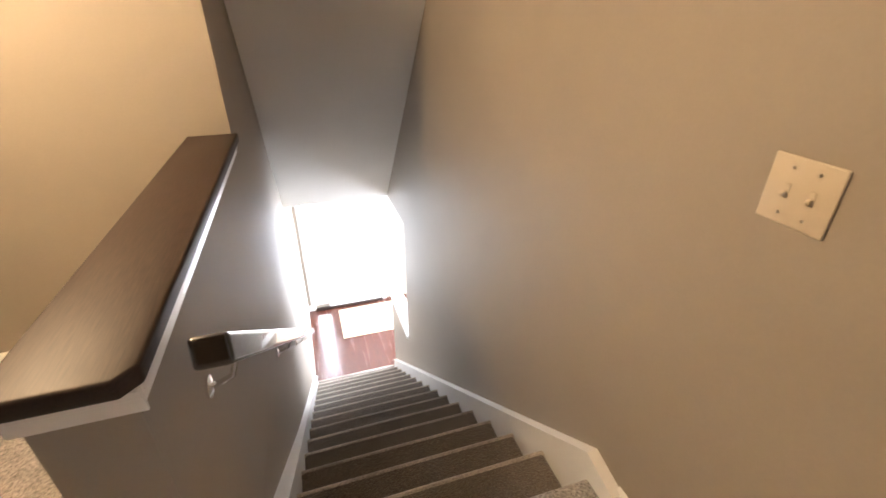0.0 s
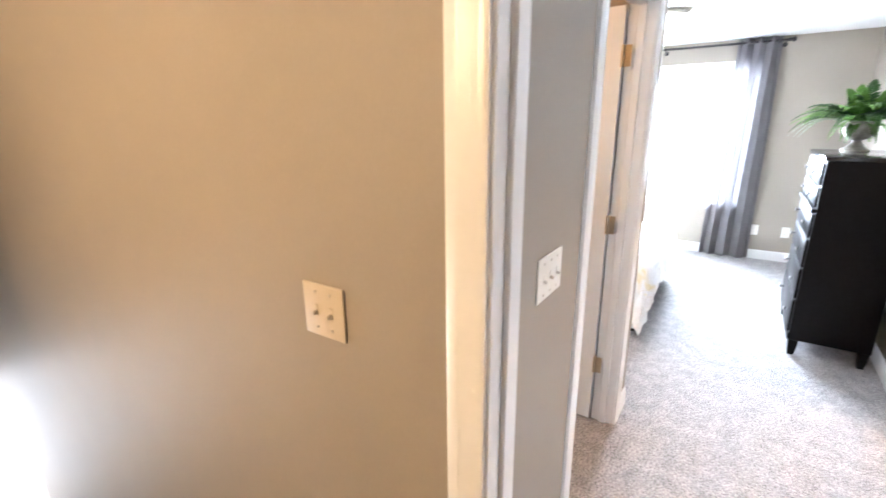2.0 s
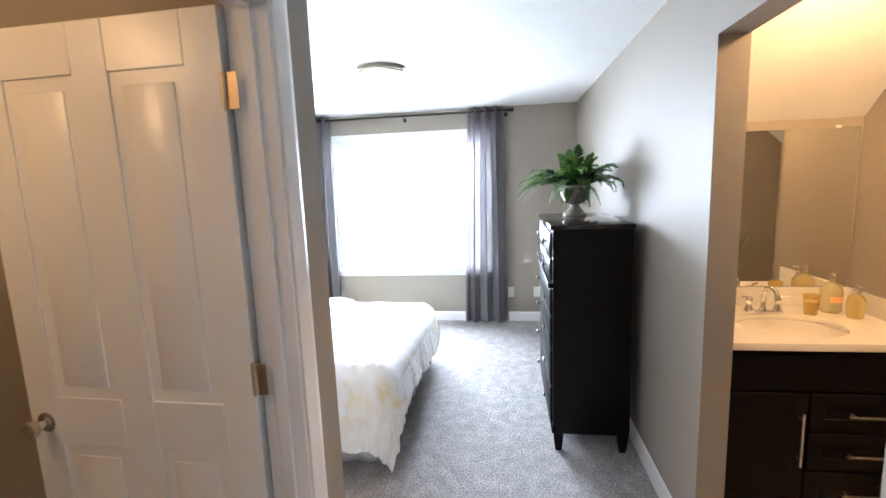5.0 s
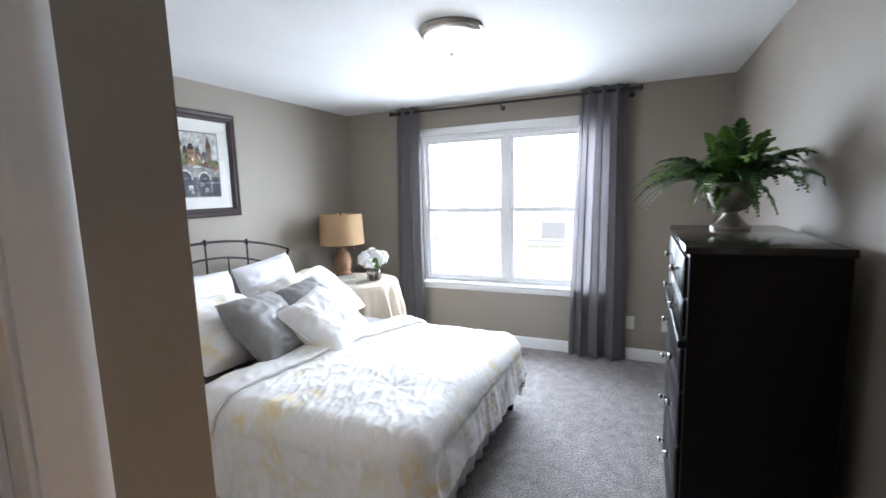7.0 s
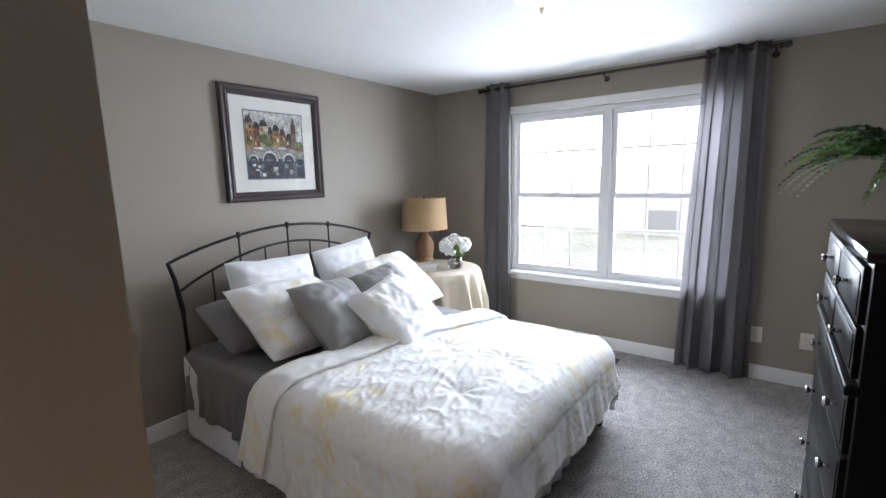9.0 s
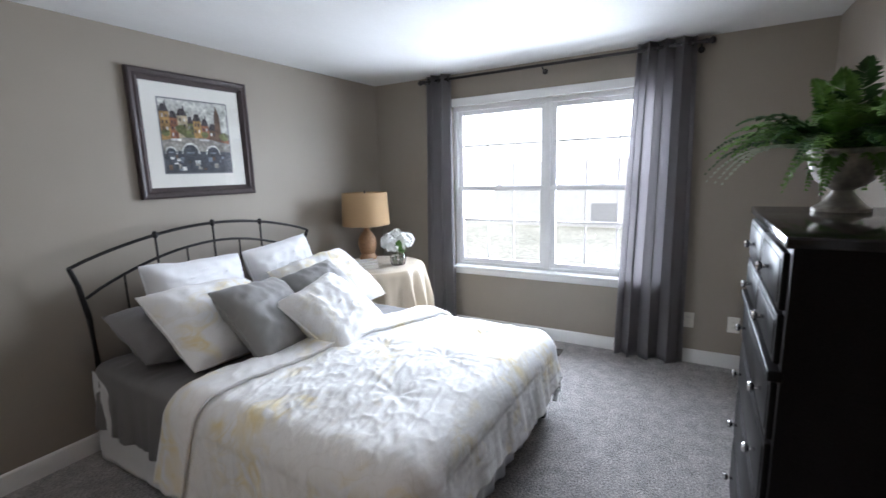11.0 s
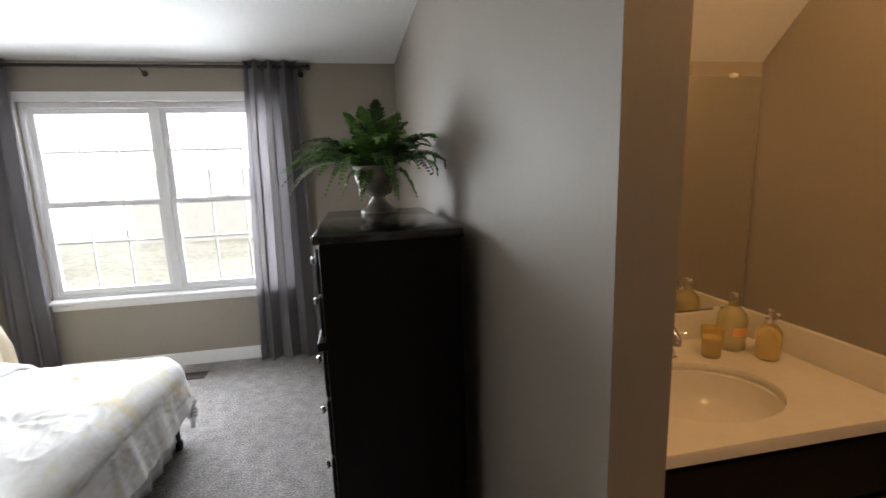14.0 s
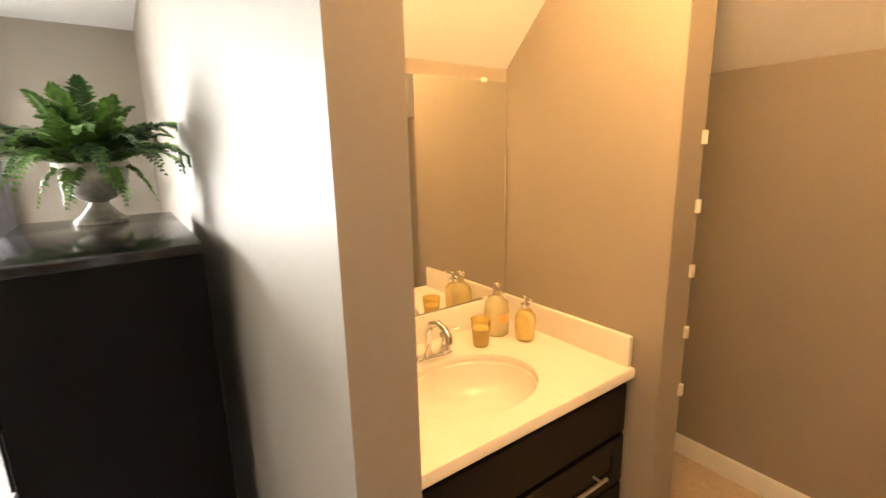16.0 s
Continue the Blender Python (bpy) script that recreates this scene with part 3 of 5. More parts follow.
box(bm, .022, 6.905, LOW + .1, .228, 7.0, LOW + .13, .003, 1)
box(bm, .022, 6.905, LOW + 2.03, .228, 7.0, LOW + 2.07, .003, 1)
part("window_frame", bm, TRIM, side)
pn = part("pane", box(B(), .022, 6.915, LOW + .13, .228, 6.919, LOW + 2.03), PANE, side)
pn.visible_shadow = False
casing_f = casing("casing_front_door", "x", 6.92, -1, .0, 1.15, 2.07)
casing_f.location.z = LOW

# bedroom window: two double-hung units side by side
WY0, WY1, WZ0, WZ1 = .12, 1.92, .61, 2.09
win = thing("window_1", (XW, 1.02, WZ0), "white vinyl twin double-hung window with grids", "window", kind="structure")
bm = box(B(), XW - .016, WY0 - .07, WZ1 - .004, XW + .0, WY1 + .07, WZ1 + .066, .004)
box(bm, XW - .016, WY0 - .07, WZ0, XW + .0, WY0 + .002, WZ1 - .004, .004)
box(bm, XW - .016, WY1 - .002, WZ0, XW + .0, WY1 + .07, WZ1 - .004, .004)
part("window_casing", bm, TRIM, win)
part("window_sill", box(B(), XW - .05, WY0 - .09, WZ0 - .022, XW + .07, WY1 + .09, WZ0 + .004, .007, 3), TRIM, win)
part("window_apron", box(B(), XW - .015, WY0 - .07, WZ0 - .075, XW + .0, WY1 + .07, WZ0 - .022, .004), TRIM, win)
bm = box(B(), XW + .05, WY0, WZ0, XW + .12, WY0 + .035, WZ1, .003, 1)
box(bm, XW + .05, WY1 - .035, WZ0, XW + .12, WY1, WZ1, .003, 1)
box(bm, XW + .05, .995, WZ0, XW + .12, 1.045, WZ1, .003, 1)
box(bm, XW + .052, WY0, WZ1 - .04, XW + .118, WY1, WZ1, .003, 1)
box(bm, XW + .052, WY0, WZ0, XW + .118, WY1, WZ0 + .03, .003, 1)
part("window_frame", bm, VINYL, win)
for y0, y1 in ((.155, .995), (1.045, 1.885)):
    for nm, x0, z0, z1 in (("lower_sash", XW + .06, WZ0 + .03, 1.36), ("upper_sash", XW + .088, 1.325, WZ1 - .04)):
        bm = box(B(), x0, y0, z0, x0 + .026, y0 + .042, z1, .003, 1)
        box(bm, x0, y1 - .042, z0, x0 + .026, y1, z1, .003, 1)
        box(bm, x0 + .001, y0 + .04, z1 - .04, x0 + .025, y1 - .04, z1, .003, 1)
        box(bm, x0 + .001, y0 + .04, z0, x0 + .025, y1 - .04, z0 + .042, .003, 1)
        sash = part(nm, bm, VINYL, win)
        w, hh = (y1 - y0 - .084), (z1 - z0 - .082)
        for k in (1, 2):
            yy = y0 + .042 + w * k / 3
            part("muntin", box(B(), x0 + .009, yy - .006, z0 + .042, x0 + .017, yy + .006, z1 - .04), VINYL, sash)
        zz = z0 + .042 + hh * .57
        part("muntin", box(B(), x0 + .0085, y0 + .042, zz - .008, x0 + .0175, y1 - .042, zz + .008), VINYL, sash)
        pn = part("pane", box(B(), x0 + .011, y0 + .04, z0 + .04, x0 + .015, y1 - .04, z1 - .038), PANE, sash)
        pn.visible_shadow = False
    part("sash_lock", box(B(), XW + .045, (y0 + y1) / 2 - .03, 1.36, XW + .075, (y0 + y1) / 2 + .03, 1.375, .005), VINYL, win)

# foyer side window: out of view, added as an opening for the fill lamp
fw = thing("window_2", (3.25, 5.5, -2.6), "unseen foyer window with white frame, added for the fill lamp", "window", kind="structure")
bm = B()
for y in (4.12, 5.5, 6.84):
    box(bm, 3.22, y, -2.6, 3.28, y + .06, -.6)
part("window_frame", bm, VINYL, fw)
pn = part("pane", box(B(), 3.248, 4.1, -2.6, 3.252, 6.9, -.6), PANE, fw)
pn.visible_shadow = False

# ---- landing ----
CAPMOULD = [(0, .912), (.005, .912), (.008, .918), (.008, .93), (.011, .934), (.011, .942), (.016, .948), (.016, .962), (0, .962)]
cap = thing("wood_wall_cap", (-.2, 1.6, .97), "dark stained oak cap on the half wall by the stairs", "wall cap")
bm = slab([(-.33, .905), (-.15, .905), (-.122, .935), (-.088, 2.389), (-.285, 2.389)], .962, 1.0)
bmesh.ops.bevel(bm, geom=bm.edges[:], offset=.008, segments=3, affect="EDGES", profile=.5)
part("board", bm, CAPWOOD, cap)
bm = moulding(B(), CAPMOULD, (-.145, .935, 0), (-.115, 2.39, 0), (1, 0, 0))
part("side_moulding", bm, TRIM, cap, "white painted moulding under the cap")
bm = moulding(B(), CAPMOULD, (-.316, .935, 0), (-.131, .935, 0), (0, -1, 0))
part("end_moulding", bm, TRIM, cap, "white painted moulding under the cap")

rail = thing("handrail", (-.04, 1.0, .95), "dark stained wooden handrail on brackets down the stair wall", "handrail")
RY1 = 4.72
bm = prism([(.98, 1.0), (.965, .94), (RY1, .94 - (RY1 - .965) * .755), (RY1, 1.0 - (RY1 - .98) * .755)], -.068, -.002, "x")
bmesh.ops.bevel(bm, geom=bm.edges[:], offset=.011, segments=3, affect="EDGES", profile=.6)
part("rail", bm, RAILWOOD, rail)
for k in range(4):
    y = 1.16 + k * 1.1
    z = .975 - (y - .965) * .755
    bm = tube(B(), [(-.115, y, z - .095), (-.09, y, z - .09), (-.06, y, z - .075), (-.045, y, z - .024)], .007, 10)
    lathe(bm, [(.026, 0), (.026, .006), (.012, .01)], m=Matrix.Translation((-.116, y, z - .095)) @ pose(0, 0, 0, 0, 90), seg=20)
    part("bracket", bm, CHROME, rail, "chrome rail bracket")


def switch_plate(name, m, gangs, w, h, label, kind, plastic=None):
    """A wall plate in the x-z plane at its centre, facing -y, moved by m."""
    plastic = plastic or PLASTIC
    ob = thing(name, m.translation, label, "wall plate" if kind == "outlet" else "light switch")

    def put(nm, bm, material, lab=""):
        bmesh.ops.transform(bm, matrix=m, verts=bm.verts)
        part(nm, bm, material, ob, lab)

    put("plate", box(B(), -w / 2, -.006, -h / 2, w / 2, 0, h / 2, .003, 3), plastic)
    for g in range(gangs):
        x = (g - (gangs - 1) / 2) * .046
        if kind == "switch":
            put("switch_slot", box(B(), x - .006, -.0075, -.013, x + .006, -.005, .013, .001, 1), plastic)
            bm = box(B(), -.0035, -.011, -.004, .0035, 0, .004, .0012, 1)
            bmesh.ops.transform(bm, matrix=Matrix.Translation((x, -.006, -.003)) @ pose(0, 0, 0, 25), verts=bm.verts)
            put("toggle", bm, plastic)
            for z in (-.042, .042):
                put("screw", lathe(B(), [(.0005, 0), (.0035, 0), (.003, .0015)], m=Matrix.Translation((x, -.006, z)) @ pose(0, 0, 0, 90), seg=10), NICKEL)
        else:
            for z in (-.02, .02):
                put("socket", box(B(), x - .016, -.0085, z - .014, x + .016, -.005, z + .014, .004, 2), plastic)
                for dx in (-.006, .006):
                    put("slot", box(B(), x + dx - .001, -.0092, z - .004, x + dx + .001, -.008, z + .006), DARKGLASS)
    return ob


switch_plate("double_switch", pose(XHALL, .82, 1.18, 0, 0, -90), 2, .125, .124, "almond two-toggle switch plate on the landing wall", "switch", ALMOND)
switch_plate("triple_switch", pose(1.448, YC, 1.185, 0, 0, 0), 3, .168, .118, "ivory three-toggle switch plate by the closet door", "switch")
switch_plate("wall_outlet", pose(XW, -.10, .335, 0, 0, -90), 1, .075, .118, "white wall outlet beside the curtain", "outlet")
switch_plate("wall_outlet", pose(XW, -.39, .335, 0, 0, -90), 1, .075, .118, "white wall outlet behind the dresser", "outlet")

rugob = single("door_rug", box(B(), .36, 6.0, LOW, 1.55, 6.78, LOW + .012, .004, 2), RUG, "tan rug on the foyer floor before the door", "rug")

# ---- bedroom: bed ----
bed = thing("bed", (4.5, 1.6, 0), "queen bed with dark arched iron headboard and bed frame", "bed")
HY = 2.66
for x, xt in ((3.765, 3.70), (5.245, 5.31)):
    post = [(x, HY, 0), (x, HY, .5), (x + (xt - x) * .1, HY, .8), (x + (xt - x) * .5, HY - .005, .98), (xt, HY - .02, 1.08)]
    part("headboard_post", tube(B(), post, [.016, .016, .015, .013, .011], 12), IRON, bed)


def arch(x0, x1, z0, rise, n=24):
    return [(x0 + (x1 - x0) * k / n, HY - .012, z0 + rise * math.sin(math.pi * k / n) ** .85) for k in range(n + 1)]


part("top_rail", tube(B(), arch(3.70, 5.31, 1.075, .148), .0095, 12), IRON, bed)
part("lower_rail", tube(B(), arch(3.755, 5.255, .905, .2), .0085, 12), IRON, bed)
part("base_rail", tube(B(), [(3.765, HY, .42), (5.245, HY, .42)], .010, 12), IRON, bed)
for x in (4.14, 4.505, 4.87):
    f = (x - 3.70) / 1.61
    zt = 1.075 + .148 * math.sin(math.pi * f) ** .85
    part("spindle", tube(B(), [(x, HY - .01, .42), (x, HY - .012, zt)], .0065, 10), IRON, bed)
    part("knot", lathe(B(), [(.006, -.022), (.014, -.014), (.017, 0), (.014, .014), (.006, .022)], (x, HY - .012, zt), 14), IRON, bed)
for x in (3.95, 4.32, 4.69, 5.06):
    f = (x - 3.755) / 1.5
    zt = .905 + .2 * math.sin(math.pi * f) ** .85
    part("spindle", tube(B(), [(x, HY - .01, .42), (x, HY - .012, zt)], .0055, 10), IRON, bed)
for x in (3.80, 5.21):
    part("side_rail", box(B(), x - .015, .63, .16, x + .015, HY, .20, .003), IRON, bed)
    bm = lathe(B(), [(.016, .16), (.016, .055), (.024, .052), (.026, .03), (.02, .0)], (x, .64, 0), 18)
    part("leg", bm, IRON, bed, "black bed frame leg on a glide")
MX0, MX1, MY0, MY1, MZ = 3.77, 5.24, .64, 2.62, .545
box_spring = single("box_spring", box(B(), MX0 + .01, MY0 + .01, .20, MX1 - .01, MY1, .36, .03, 3), WHITECLOTH, "white box spring under the mattress", "box spring")
mattress = single("mattress", box(B(), MX0, MY0, .362, MX1, MY1, MZ - .012, .06, 4), GREYCLOTH, "mattress in a grey fitted sheet", "mattress")


def drape(px, py, x0, x1, y0, y1, top, lift, fold, seed, rad=.07, flare=.05):
    """A point of cloth laid flat at (px, py) over a mattress: it bends over the edges and hangs in folds."""
    qx, qy = min(max(px, x0), x1), min(max(py, y0), y1)
    dx, dy = px - qx, py - qy
    d = math.hypot(dx, dy)
    z, ox, oy = top + lift, 0.0, 0.0
    if d > 1e-6:
        ux, uy = dx / d, dy / d
        bend = rad * math.pi / 2
        if d < bend:
            a = d / rad
            out, drop = rad * math.sin(a), rad * (1 - math.cos(a))
        else:
            out, drop = rad, rad + d - bend
            run = py * 1.0 if abs(ux) > abs(uy) else px * 1.0
            ang = math.atan2(uy, ux) * 1.5
            wob = math.sin(run * 21 + seed + ang * 3 + 1.3 * noise3(px * 2, py * 2, seed)) + .6 * math.sin(run * 47 + seed * 2 + ang) + .25 * math.sin(run * 83 + 4 * noise3(px * 3, py * 3, seed + 2))
            out += (flare + fold * wob) * min((d - bend) / .3, 1.0)
        ox, oy = ux * (out + lift * .8), uy * (out + lift * .8)
        z -= drop
    k = max(0.0, 1 - d / .2)
    wr = .009 * noise3(px * 3.2, py * 2.2, seed) + .004 * noise3(px * 7 + py * 4, py * 6, seed + 3) + .0032 * noise3(px * 6 + py * 5, py * 30 - px * 8, seed + 5)
    for fq, am, ph in ((3.1, .002, 0.0), (7.0, .003, 4.0), (14.0, .0032, 9.0), (24.0, .0024, 13.0)):
        rg = 1 - abs(noise3(px * fq * .45 + py * fq * .35, py * fq * 1.0 - px * fq * .3, seed + ph)) * 2.2
        wr += am * max(0.0, rg - .55) / .45
    z += wr * (.35 + .65 * k)
    return Vector((qx + ox + (1 - k) * wr * .6, qy + oy + (1 - k) * wr * .6, max(z, .015)))


def solid(ob, t):
    md = ob.modifiers.new("thickness", "SOLIDIFY")
    md.thickness, md.offset = t, -1
    return ob


TUFTS = [(x, y) for x in (4.10, 4.52, 4.95) for y in (.92, 1.30) if (x, y) != (4.10, 1.30)]


def comforter_at(u, v):
    px = 3.70 - .40 + u * (5.30 - 3.70 + .74)
    yend = 1.76 - (px - 3.75) * .17
    py = .31 + .03 * math.sin(px * 5) + v * (yend - .31)
    p = drape(px, py, 3.80, 5.16, .70, 9, .575, .03, .0085, 2.0, .13, .05)
    p.z -= .05 * min(1.0, max(0.0, (px - 4.35) / .8)) ** 1.5 * min(1.0, max(0.0, (p.z - .1) / .4)) * min(1.0, max(0.0, (1.9 - py) / .5))
    p.z += .016 * max(0.0, math.sin(math.pi * min(max((px - 3.6) / 1.8, 0), 1))) * min(1.0, max(0.0, (py - .6) / .4))
    for tx, ty in TUFTS:
        r2 = ((px - tx) ** 2 + (py - ty) ** 2)
        p.z -= .014 * math.exp(-r2 / .003)
        a = math.atan2(py - ty, px - tx)
        p.z += .003 * math.sin(a * 9 + tx * 7 + 5 * noise3(px * 4, py * 4, tx)) * math.exp(-r2 / .03) * min(1, r2 / .004)
    p.z += .012 * max(0, 1 - abs(v - .97) / .04)
    return p


comf = thing("comforter", (4.5, 1.2, .55), "white and pale yellow floral comforter, rumpled and tufted", "comforter")
solid(part("cover", sheet(B(), comforter_at, 290, 190), FLORAL, comf), .028)


def fold_at(u, v):
    px = 3.70 - .38 + u * (5.30 - 3.70 + .70)
    y1 = 1.775 - (px - 3.75) * .17
    py = y1 - .20 + v * .20
    p = drape(px, py, 3.80, 5.16, .70, 9, .575, .049 + .016 * math.sin(math.pi * v), .0085, 2.0, .13, .06)
    p.z -= .05 * min(1.0, max(0.0, (px - 4.35) / .8)) ** 1.5 * min(1.0, max(0.0, (p.z - .1) / .4)) * min(1.0, max(0.0, (1.9 - py) / .5))
    p.z += .016 * max(0.0, math.sin(math.pi * min(max((px - 3.6) / 1.8, 0), 1)))
    return p


solid(part("turned_edge", sheet(B(), fold_at, 190, 14), FLORAL, comf, "turned-back comforter edge with a stitched hem"), .018)
hem = [fold_at(k / 150, 0.0) + Vector((0, 0, .002)) for k in range(151)]
part("piping", tube(B(), hem, .0055, 6), FLORAL, comf)


def sheet_at(u, v):
    px = 3.70 - .30 + u * (1.60 + .60)
    py = 1.50 + v * 1.10
    return drape(px, py, 3.775, 5.235, .66, 9, .548, .006, .014, 7.0, .05, .03)


grey = single("grey_flat_sheet", sheet(B(), sheet_at, 130, 60), GREYCLOTH, "dark grey flat sheet hanging over the mattress side", "bed sheet")
solid(grey, .004)


def skirt_at(u, v):
    pts = [(3.765, 2.60), (3.765, .655), (5.245, .655), (5.245, 2.60)]
    ls = [1.945, 1.48, 1.945]
    s = u * sum(ls)
    for k in range(3):
        if s <= ls[k] or k == 2:
            f = min(s / ls[k], 1)
            p = Vector(pts[k]).lerp(Vector(pts[k + 1]), f)
            nrm = [(-1, 0), (0, -1), (1, 0)][k]
            break
        s -= ls[k]
    w = .010 * math.sin(u * 260) * (1 - v) + .006 * noise3(u * 40, v * 3, 1) + .012 * (1 - v)
    return Vector((p.x + nrm[0] * w, p.y + nrm[1] * w, .02 + .34 * v))


solid(single("bed_skirt", sheet(B(), skirt_at, 340, 8), SKIRT, "pale grey gathered bed skirt down to the carpet", "bed skirt"), .003)


def pad_at(u, v):
    y = 2.06 + .56 * u
    top = .10 + .42 * u ** .8
    return Vector((3.722 - .02 * (1 - v) + .006 * noise3(u * 6, v * 3, 4), y, .03 + (top - .03) * v))


solid(single("white_bed_pad", sheet(B(), pad_at, 30, 16), WHITECLOTH, "white quilted pad hanging beside the headboard", "bed pad"), .006)


def pillow(name, m, w, h, t, material, label, seed, flange=0.0, category="pillow"):
    """A soft cushion of width w and height h in its x-z plane, thickness t along y."""
    bm = B()
    n = 30

    def side(sgn):
        def fn(u, v):
            a, b = u * 2 - 1, v * 2 - 1
            pinch = 1 - .035 * (1 - abs(b) ** 2.0) - .03 * abs(b) ** 8
            pinch2 = 1 - .04 * (1 - abs(a) ** 2.0) - .03 * abs(a) ** 8
            rc = 1 + .02 * abs(a) ** 6 * abs(b) ** 6
            body = max(0.0, (1 - abs(a) ** 3.2)) ** .5 * max(0.0, (1 - abs(b) ** 3.2)) ** .5
            wr = .010 * noise3(a * 2 + seed, b * 2, seed) + .006 * noise3(a * 5, b * 4 + seed, seed) + .008 * max(0, 1 - abs(noise3(a * 3 + b, b * 3 - a, seed + 5)) * 3)
            crease = .008 * math.sin((a + b * .4) * 11 + seed + 2 * noise3(a * 2, b * 2, seed)) * max(abs(a), abs(b)) ** 3 + .005 * max(0, 1 - abs(noise3(a * 6 - b * 2, b * 5, seed + 9)) * 4)
            return Vector((a * w / 2 * pinch * rc, sgn * (body * t / 2 + (wr + crease) * body), b * h / 2 * pinch2 * rc + .01 * noise3(a * 2, seed, 3) * (1 if b > 0 else .3)))
        return fn

    sheet(bm, side(-1), n, n)
    sheet(bm, side(1), n, n)
    bmesh.ops.remove_doubles(bm, verts=bm.verts, dist=.0015)
    bmesh.ops.transform(bm, matrix=m, verts=bm.verts)
    ob = thing(name, m.translation, label, category)
    part("cushion", bm, material, ob)
    edge = [(-1 + 2 * k / 12, -1) for k in range(12)] + [(1, -1 + 2 * k / 12) for k in range(12)] + [(1 - 2 * k / 12, 1) for k in range(12)] + [(-1, 1 - 2 * k / 12) for k in range(13)]
    f = side(1)
    loop = [m @ f((a + 1) / 2, (b + 1) / 2) for a, b in edge]
    part("seam_piping", tube(B(), loop, .004, 6), material, ob)
    return ob


# back row, shams, grey squares, front cushion
pillow("white_pillow", pose(4.29, 2.51, .845, -16, 3, 2), .64, .37, .19, WHITECLOTH, "plain white pillow leaning on the iron headboard", 1)
pillow("white_pillow", pose(4.93, 2.51, .86, -16, -5, 2), .58, .37, .19, WHITECLOTH, "plain white pillow leaning on the iron headboard", 4)
pillow("floral_sham", pose(4.16, 2.11, .75, -55, 4, 3), .66, .54, .22, FLORAL, "white and yellow floral sham leaning on white pillows", 2)
pillow("floral_sham", pose(4.98, 2.11, .755, -54, -5, -4), .66, .54, .21, FLORAL, "white and yellow floral sham leaning on white pillows", 8)
pillow("grey_pillow", pose(4.06, 2.36, .69, -62, 6, 4), .60, .42, .18, GREYCLOTH, "dark grey pillow under the floral sham", 9)
pillow("grey_cushion", pose(4.26, 1.85, .765, -46, 4, 9), .48, .47, .20, GREYSATIN, "square grey satin cushion propped on the shams", 3)
pillow("grey_cushion", pose(4.72, 1.90, .765, -48, -6, 0), .45, .45, .19, GREYSATIN, "square grey satin cushion propped on the shams", 5)
pillow("floral_cushion", pose(4.53, 1.64, .735, -52, -8, 8), .49, .47, .20, FLORAL, "square floral throw cushion tilted in front of grey cushions", 6)

# ---- framed picture ----
pic = thing("framed_picture", (4.55, YH, 1.78), "framed town painting with cream mat in dark frame", "picture")
PX0, PX1, PZ0, PZ1 = 4.155, 4.94, 1.395, 2.163


def frame_bar(a, b, inner_a, inner_b):
    """One mitred side of a picture frame, from its outer edge a-b to its inner edge."""
    prof = [(0, 0.0), (0, .028), (.18, .034), (.45, .026), (.62, .030), (.85, .018), (1, .014), (1, 0)]
    bm = B()
    ends = []
    for o, i in ((a, inner_a), (b, inner_b)):
        ends.append([bm.verts.new((o[0] + (i[0] - o[0]) * f, YH - d, o[1] + (i[1] - o[1]) * f)) for f, d in prof])
    n = len(prof)
    for k in range(n):
        bm.faces.new((ends[0][k], ends[0][(k + 1) % n], ends[1][(k + 1) % n], ends[1][k]))
    return bm


fwid = .066
oc = [(PX0, PZ0), (PX1, PZ0), (PX1, PZ1), (PX0, PZ1)]
ic = [(PX0 + fwid, PZ0 + fwid), (PX1 - fwid, PZ0 + fwid), (PX1 - fwid, PZ1 - fwid), (PX0 + fwid, PZ1 - fwid)]
FRAMEWOOD = mat("dark_frame_wood", (.045, .032, .032), .38, grain=.3, scale=40, blotch=.15, stretch=(3, 3, 3))
for k in range(4):
    part("frame_side", frame_bar(oc[k], oc[(k + 1) % 4], ic[k], ic[(k + 1) % 4]), FRAMEWOOD, pic)
part("mat_board", box(B(), ic[0][0] - .005, YH - .010, ic[0][1] - .005, ic[2][0] + .005, YH - .004, ic[2][1] + .005), MAT, pic)
AX0, AX1, AZ0, AZ1 = 4.32, 4.773, 1.552, 2.004
part("mat_bevel", box(B(), AX0 - .008, YH - .0112, AZ0 - .008, AX1 + .008, YH - .0098, AZ1 + .008), DARKGLASS, pic, "thin dark line round the print")


ART = {}
for _nm, _c in (("sky", (.50, .50, .46)), ("water", (.055, .062, .075)), ("ochre", (.36, .21, .07)), ("rust", (.26, .10, .05)), ("olive", (.14, .15, .05)), ("cream", (.50, .42, .28)), ("brown", (.13, .075, .045)), ("roof", (.045, .035, .04)), ("stone", (.30, .28, .25)), ("pale", (.66, .66, .63)), ("bluegrey", (.20, .23, .27))):
    ART[_nm] = mat("art_" + _nm, _c, .7, grain=.4, scale=55, blotch=.45, blotch_scale=22)


def dab(colour, depth, *pts):
    """One painted shape on the print, its corners as shares of the print's width and height."""
    q = [(AX0 + x * (AX1 - AX0), AZ0 + z * (AZ1 - AZ0)) for x, z in pts]
    part("painted_patch", prism(q, YH - .0106, YH - depth, "y"), ART[colour], pic)


def bar(colour, depth, x0, z0, x1, z1):
    dab(colour, depth, (x0, z0), (x1, z0), (x1, z1), (x0, z1))


